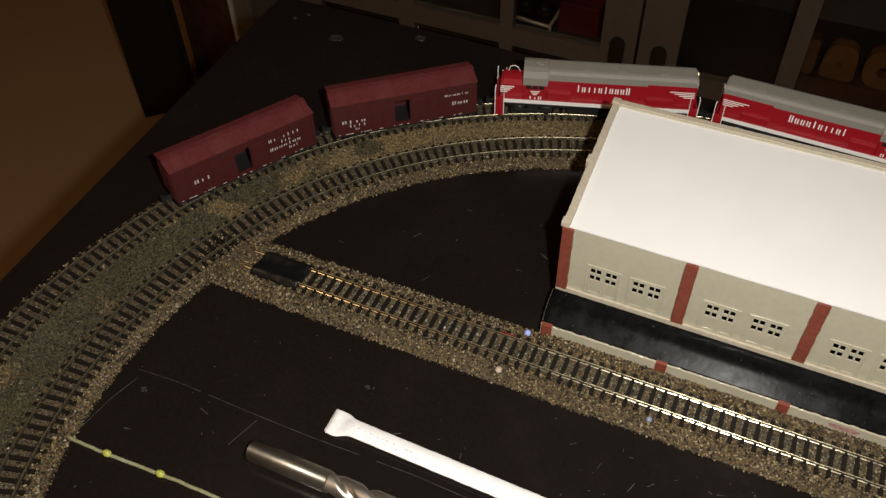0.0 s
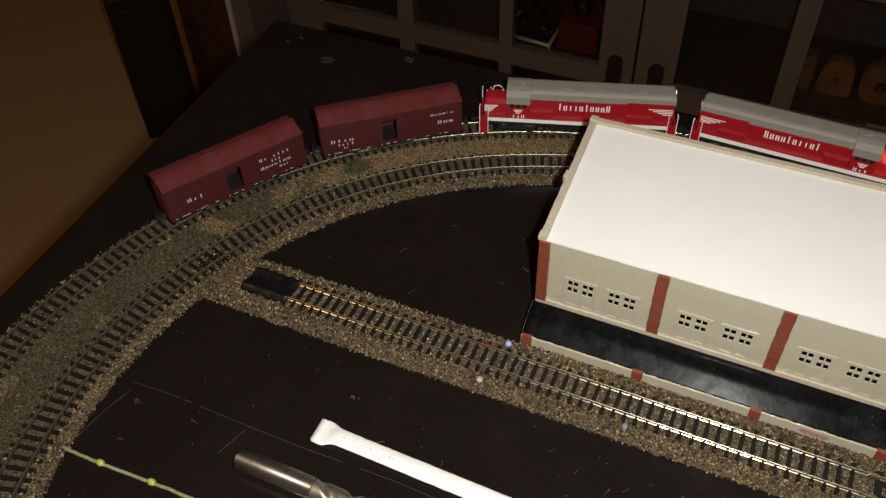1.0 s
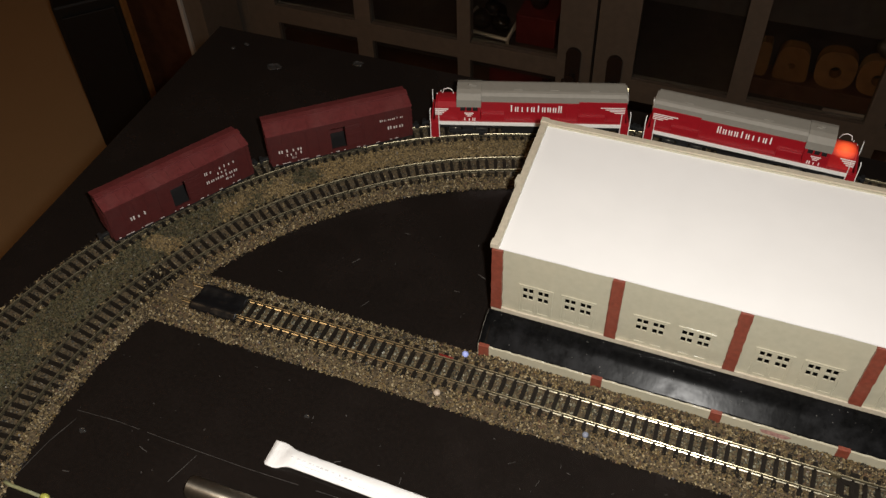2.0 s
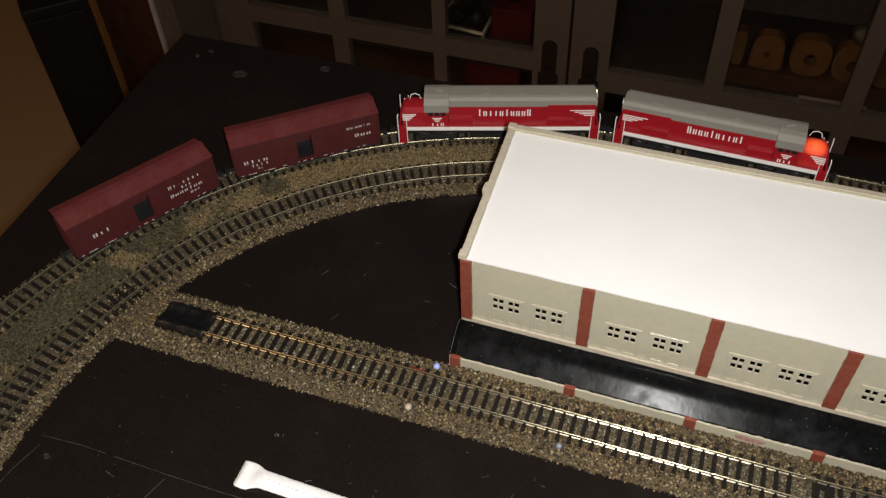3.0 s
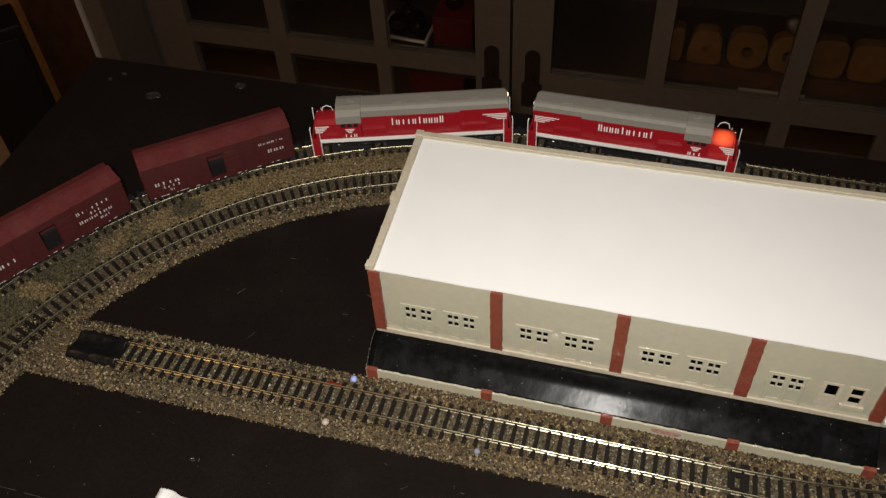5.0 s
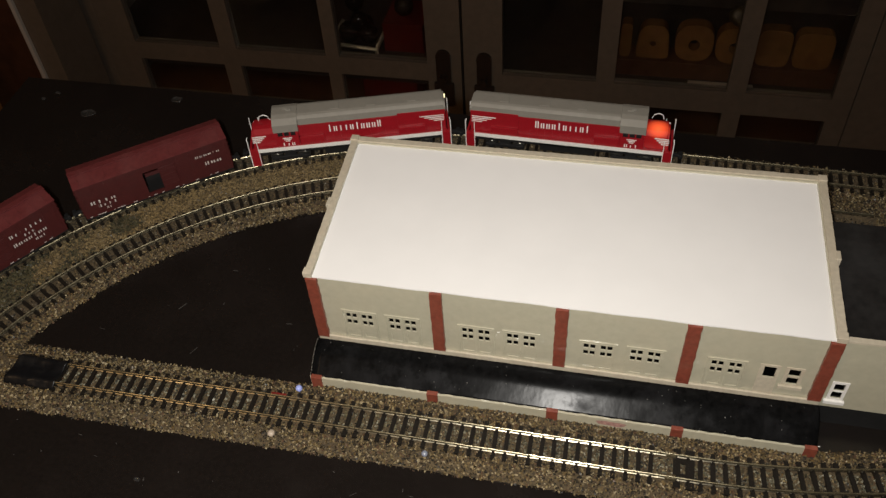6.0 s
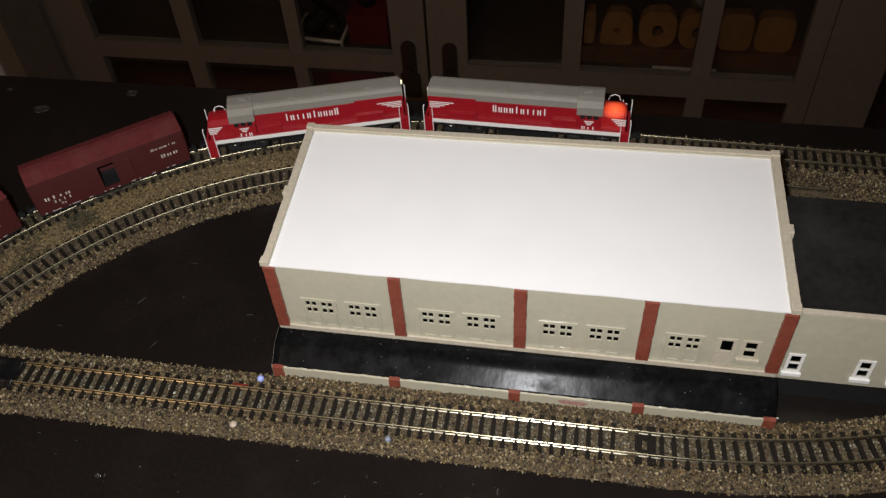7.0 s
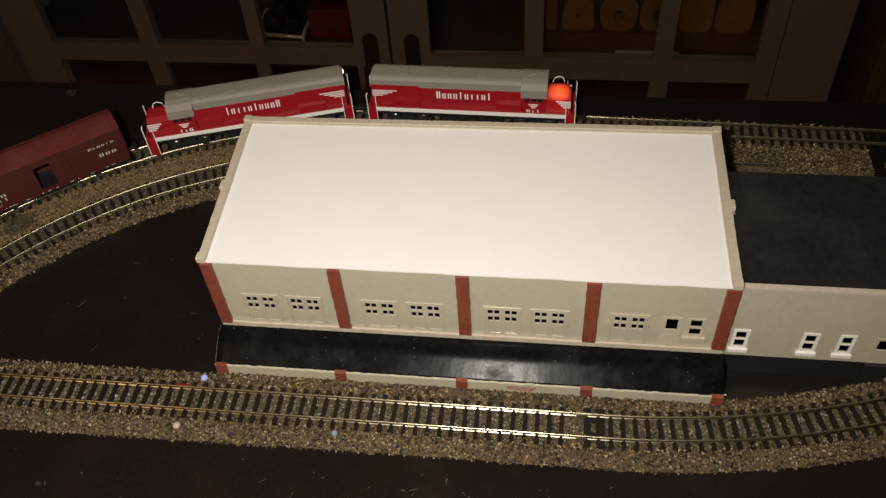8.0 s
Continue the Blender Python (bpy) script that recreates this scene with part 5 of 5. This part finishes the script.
# ---- the furniture behind the table ----
def display_cabinet():
    Y = 1.30
    c = tagged(empty("display_cabinet"), "taupe cabinet with glazed doors standing behind the table", "cabinet")
    TOPZ, BOT = -0.25, FLOOR
    # carcass
    box_part("side_panel", (-1.132, -1.107, Y + 0.025, Y + 0.42, BOT, TOPZ), M["cabinet"], c)
    box_part("side_panel", (0.675, 0.70, Y + 0.025, Y + 0.42, BOT, TOPZ), M["cabinet"], c)
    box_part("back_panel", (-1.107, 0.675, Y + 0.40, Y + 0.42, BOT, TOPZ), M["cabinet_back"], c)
    box_part("top_panel", (-1.14, 0.715, Y, Y + 0.43, TOPZ, TOPZ + 0.025), M["cabinet"], c, bevel=0.003)
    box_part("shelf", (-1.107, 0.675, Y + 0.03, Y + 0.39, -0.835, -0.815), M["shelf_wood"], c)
    box_part("plinth", (-1.107, 0.675, Y + 0.03, Y + 0.06, BOT, -0.93), M["cabinet"], c)
    bm = bmesh.new()
    box(bm, -1.132, -1.047, Y + 0.002, Y + 0.024, BOT, TOPZ, bevel=0.002)
    part("face_stile", bm, M["cabinet"], c)
    box_part("face_stile", (0.580, 0.70, Y + 0.002, Y + 0.024, BOT, TOPZ), M["cabinet"], c, bevel=0.002)
    for x0, x1, bars in ((-1.044, -0.212, ((-0.761, -0.722), (-0.513, -0.483))), (-0.206, 0.577, ((0.072, 0.110), (0.335, 0.372)))):
        holes = []
        xs = [x0 + 0.076 if x0 < -0.5 else x0 + 0.082] + [v for b in bars for v in b] + [x1 - 0.074 if x0 < -0.5 else x1 - 0.040]
        rows = ((-0.930, -0.802), (-0.758, -0.500), (-0.460, -0.300)) if x0 < -0.5 else ((-0.930, -0.825), (-0.772, -0.500), (-0.460, -0.300))
        for i in range(0, len(xs), 2):
            for z0, z1 in rows:
                holes.append((xs[i], xs[i + 1], z0, z1))
        bm = bmesh.new()
        panel_with_holes(bm, x0, x1, -0.97, TOPZ - 0.004, Y - 0.002, Y + 0.020, holes)
        d = part("cabinet_door", bm, M["cabinet"], c, "taupe door with small glass panes")
        for h in holes:
            box_part("pane", (h[0], h[1], Y + 0.008, Y + 0.010, h[2], h[3]), M["glass"], d).visible_shadow = False
        lx = -0.250 if x0 < -0.5 else -0.162
        bm = bmesh.new()
        box(bm, lx - 0.016, lx + 0.016, Y - 0.010, Y - 0.0025, -0.805, -0.735, bevel=0.003)
        cylinder(bm, 0.016, 0.0075, Matrix.Translation((lx, Y - 0.0062, -0.735)) @ pose(0, 0, 0, 90, 0, 0), 24)
        box(bm, lx - 0.022, lx + 0.022, Y - 0.012, Y - 0.0025, -0.860, -0.800, bevel=0.004)
        cylinder(bm, 0.008, 0.018, Matrix.Translation((lx, Y - 0.016, -0.785)) @ pose(0, 0, 0, 90, 0, 0), 16)
        part("latch", bm, M["latch"], d, "dark bronze latch plate")
    return c


display_cabinet()


def wooden_block(x0, x1, z0, z1, kind):
    """A thick sawn block with a rounded outline, pierced or tapering."""
    bm = bmesh.new()
    cx, cz, hx, hz = (x0 + x1) / 2, (z0 + z1) / 2, (x1 - x0) / 2, (z1 - z0) / 2
    n, front, back = 28, 1.405, 1.432
    outer, inner = [], []
    for k in range(n):
        a = 2 * math.pi * k / n
        c, q = math.cos(a), math.sin(a)
        e = 0.75 if kind == "ring" else 0.45
        w = hx * (1 - 0.42 * (q + 1) / 2) if kind == "taper" else hx
        outer.append((cx + w * math.copysign(abs(c) ** e, c), cz + hz * math.copysign(abs(q) ** e, q)))
        f = 0.30 if kind == "ring" else 0.16
        inner.append((cx + hx * f * c, cz - 0.1 * hz + hz * f * q))
    if kind == "solid":
        prism(bm, outer, front, back, "y")
    else:
        rows = [[bm.verts.new((u, y, v)) for u, v in o] for y, o in ((front, outer), (back, outer), (back, inner), (front, inner))]
        for p, q in zip(rows, rows[1:] + rows[:1]):
            for k in range(n):
                j = (k + 1) % n
                bm.faces.new((p[k], p[j], q[j], q[k]))
        bmesh.ops.recalc_face_normals(bm, faces=bm.faces[:])
    tagged(part("wooden_block", bm, M["letters"]), "rounded orange wooden block standing in the cabinet", "wooden block", "orange blocks in the cabinet")


def cabinet_contents():
    Z = -0.8149
    tray = tagged(empty("tin_tray"), "shiny silver tin tray inside the cabinet", "tray")
    box_part("base", (-0.535, -0.428, 1.405, 1.500, Z, Z + 0.005), M["latch"], tray, bevel=0.001)
    bm = bmesh.new()
    for a, b in (((-0.538, 1.404), (-0.427, 1.392)), ((-0.538, 1.404), (-0.538, 1.50)), ((-0.427, 1.392), (-0.427, 1.50))):
        tube(bm, [(a[0], a[1], Z + 0.006), (a[0], a[1], Z + 0.018), (b[0], b[1], Z + 0.018), (b[0], b[1], Z + 0.006)], 0.0045, 10)
    part("rim", bm, M["silver"], tray, smooth=True)
    top = -0.742
    for x, y, z, r in ((-0.457, 1.440, Z + 0.027, 0.022), (-0.503, 1.440, Z + 0.030, 0.025), (-0.480, 1.478, Z + 0.029, 0.024), (-0.478, 1.442, Z + 0.062, 0.020), (-0.486, 1.452, Z + 0.100, 0.021), (-0.372, 1.455, top + 0.022, 0.022)):
        bm = bmesh.new()
        bmesh.ops.create_uvsphere(bm, u_segments=24, v_segments=14, radius=r)
        tagged(part("glass_ball", bm, M["ornament"], smooth=True, at=pose(x, y, z)), "dark glossy glass ball among others in the cabinet", "ball", "glass balls in the cabinet")
    bm = bmesh.new()
    box(bm, -0.415, -0.322, 1.415, 1.52, Z, top, bevel=0.003)
    tagged(part("storage_box", bm, M["maroon"]), "maroon box standing in the cabinet", "box")
    tagged(box_part("plinth_board", (0.09, 0.57, 1.395, 1.45, Z, -0.776), M["dark_wood"]), "dark board under the orange blocks in the cabinet", "board")
    for x0, x1, h, kind in ((0.112, 0.136, 0.080, "solid"), (0.140, 0.222, 0.080, "taper"), (0.226, 0.304, 0.086, "ring"), (0.308, 0.384, 0.084, "ring"), (0.390, 0.458, 0.086, "solid"), (0.464, 0.540, 0.084, "solid")):
        wooden_block(x0, x1, -0.7759, -0.7759 + h, kind)
    for x, z, r in ((0.345, -0.6919, 0.020),):
        bm = bmesh.new()
        bmesh.ops.create_icosphere(bm, subdivisions=3, radius=r)
        for v in bm.verts:
            v.co *= 1 + 0.22 * noise.noise(v.co * 70) + 0.08 * noise.noise(v.co * 190)
        low = min(v.co.z for v in bm.verts)
        tagged(part("crumpled_ornament", bm, M["old_foil"], smooth=True, at=pose(x, 1.420, z - low)), "pale crumpled foil ornament in the cabinet", "ornament", "ornaments in the cabinet")
    bm = bmesh.new()
    box(bm, 0.262, 0.395, 1.345, 1.375, Z, Z + 0.012, bevel=0.002)
    tagged(part("card_strip", bm, M["wall"]), "pale narrow strip lying in the cabinet", "strip")
    bm = bmesh.new()
    box(bm, -0.46, -0.33, 1.36, 1.48, -0.9299, -0.850, bevel=0.006)
    tagged(part("storage_box", bm, M["maroon"]), "dark red box low in the cabinet", "box")
    bm = bmesh.new()
    box(bm, -1.05, 0.65, 1.34, 1.69, -0.9499, -0.93)
    tagged(part("cabinet_base_board", bm, M["dark_wood"]), "dark bottom board of the cabinet", "board", kind="structure")


cabinet_contents()


def left_side():
    sp = tagged(empty("floor_speaker", pose(-1.28, 0.95, 0, 0, 0, 45)), "tall black box standing on the carpet", "speaker")
    box_part("body", (0, 0.134, 0, 0.10, FLOOR, -0.625), M["black"], sp, bevel=0.006)
    box_part("grille", (0.012, 0.122, -0.007, -0.0005, FLOOR + 0.03, -0.65), M["black"], sp, bevel=0.002)
    w = tagged(empty("wardrobe"), "dark brown wooden cupboard with an orange front edge", "cupboard")
    box_part("edge_post", (-1.290, -1.2625, 1.130, 1.170, FLOOR, 0.6), M["wood"], w, "orange varnished edge", bevel=0.003)
    box_part("front_board", (-1.2622, -1.117, 1.145, 1.165, FLOOR, 0.6), M["dark_wood"], w)
    box_part("side_board", (-1.288, -1.268, 1.171, 1.60, FLOOR, 0.6), M["dark_wood"], w)
    q = tagged(empty("cupboard"), "plain dark brown wooden cupboard beside the glazed cabinet", "cupboard")
    box_part("body", (0.745, 1.85, 1.24, 1.75, FLOOR, 0.6), M["plain_wood"], q, bevel=0.004)
    box_part("door", (0.765, 1.30, 1.22, 1.2395, FLOOR + 0.06, 0.58), M["plain_wood"], q, bevel=0.004)
    box_part("door", (1.306, 1.84, 1.22, 1.2395, FLOOR + 0.06, 0.58), M["plain_wood"], q, bevel=0.004)
    tagged(box_part("trim", (-1.1165, -1.1072, 1.142, 1.150, FLOOR, 1.2), M["white"], bevel=0.001), "white painted corner trim", "trim", kind="structure")
    tagged(box_part("partition", (-1.1165, -1.0600, 1.1505, 1.28, FLOOR, 1.2), M["cabinet"]), "grey painted end of a wall", "wall", kind="structure")


left_side()
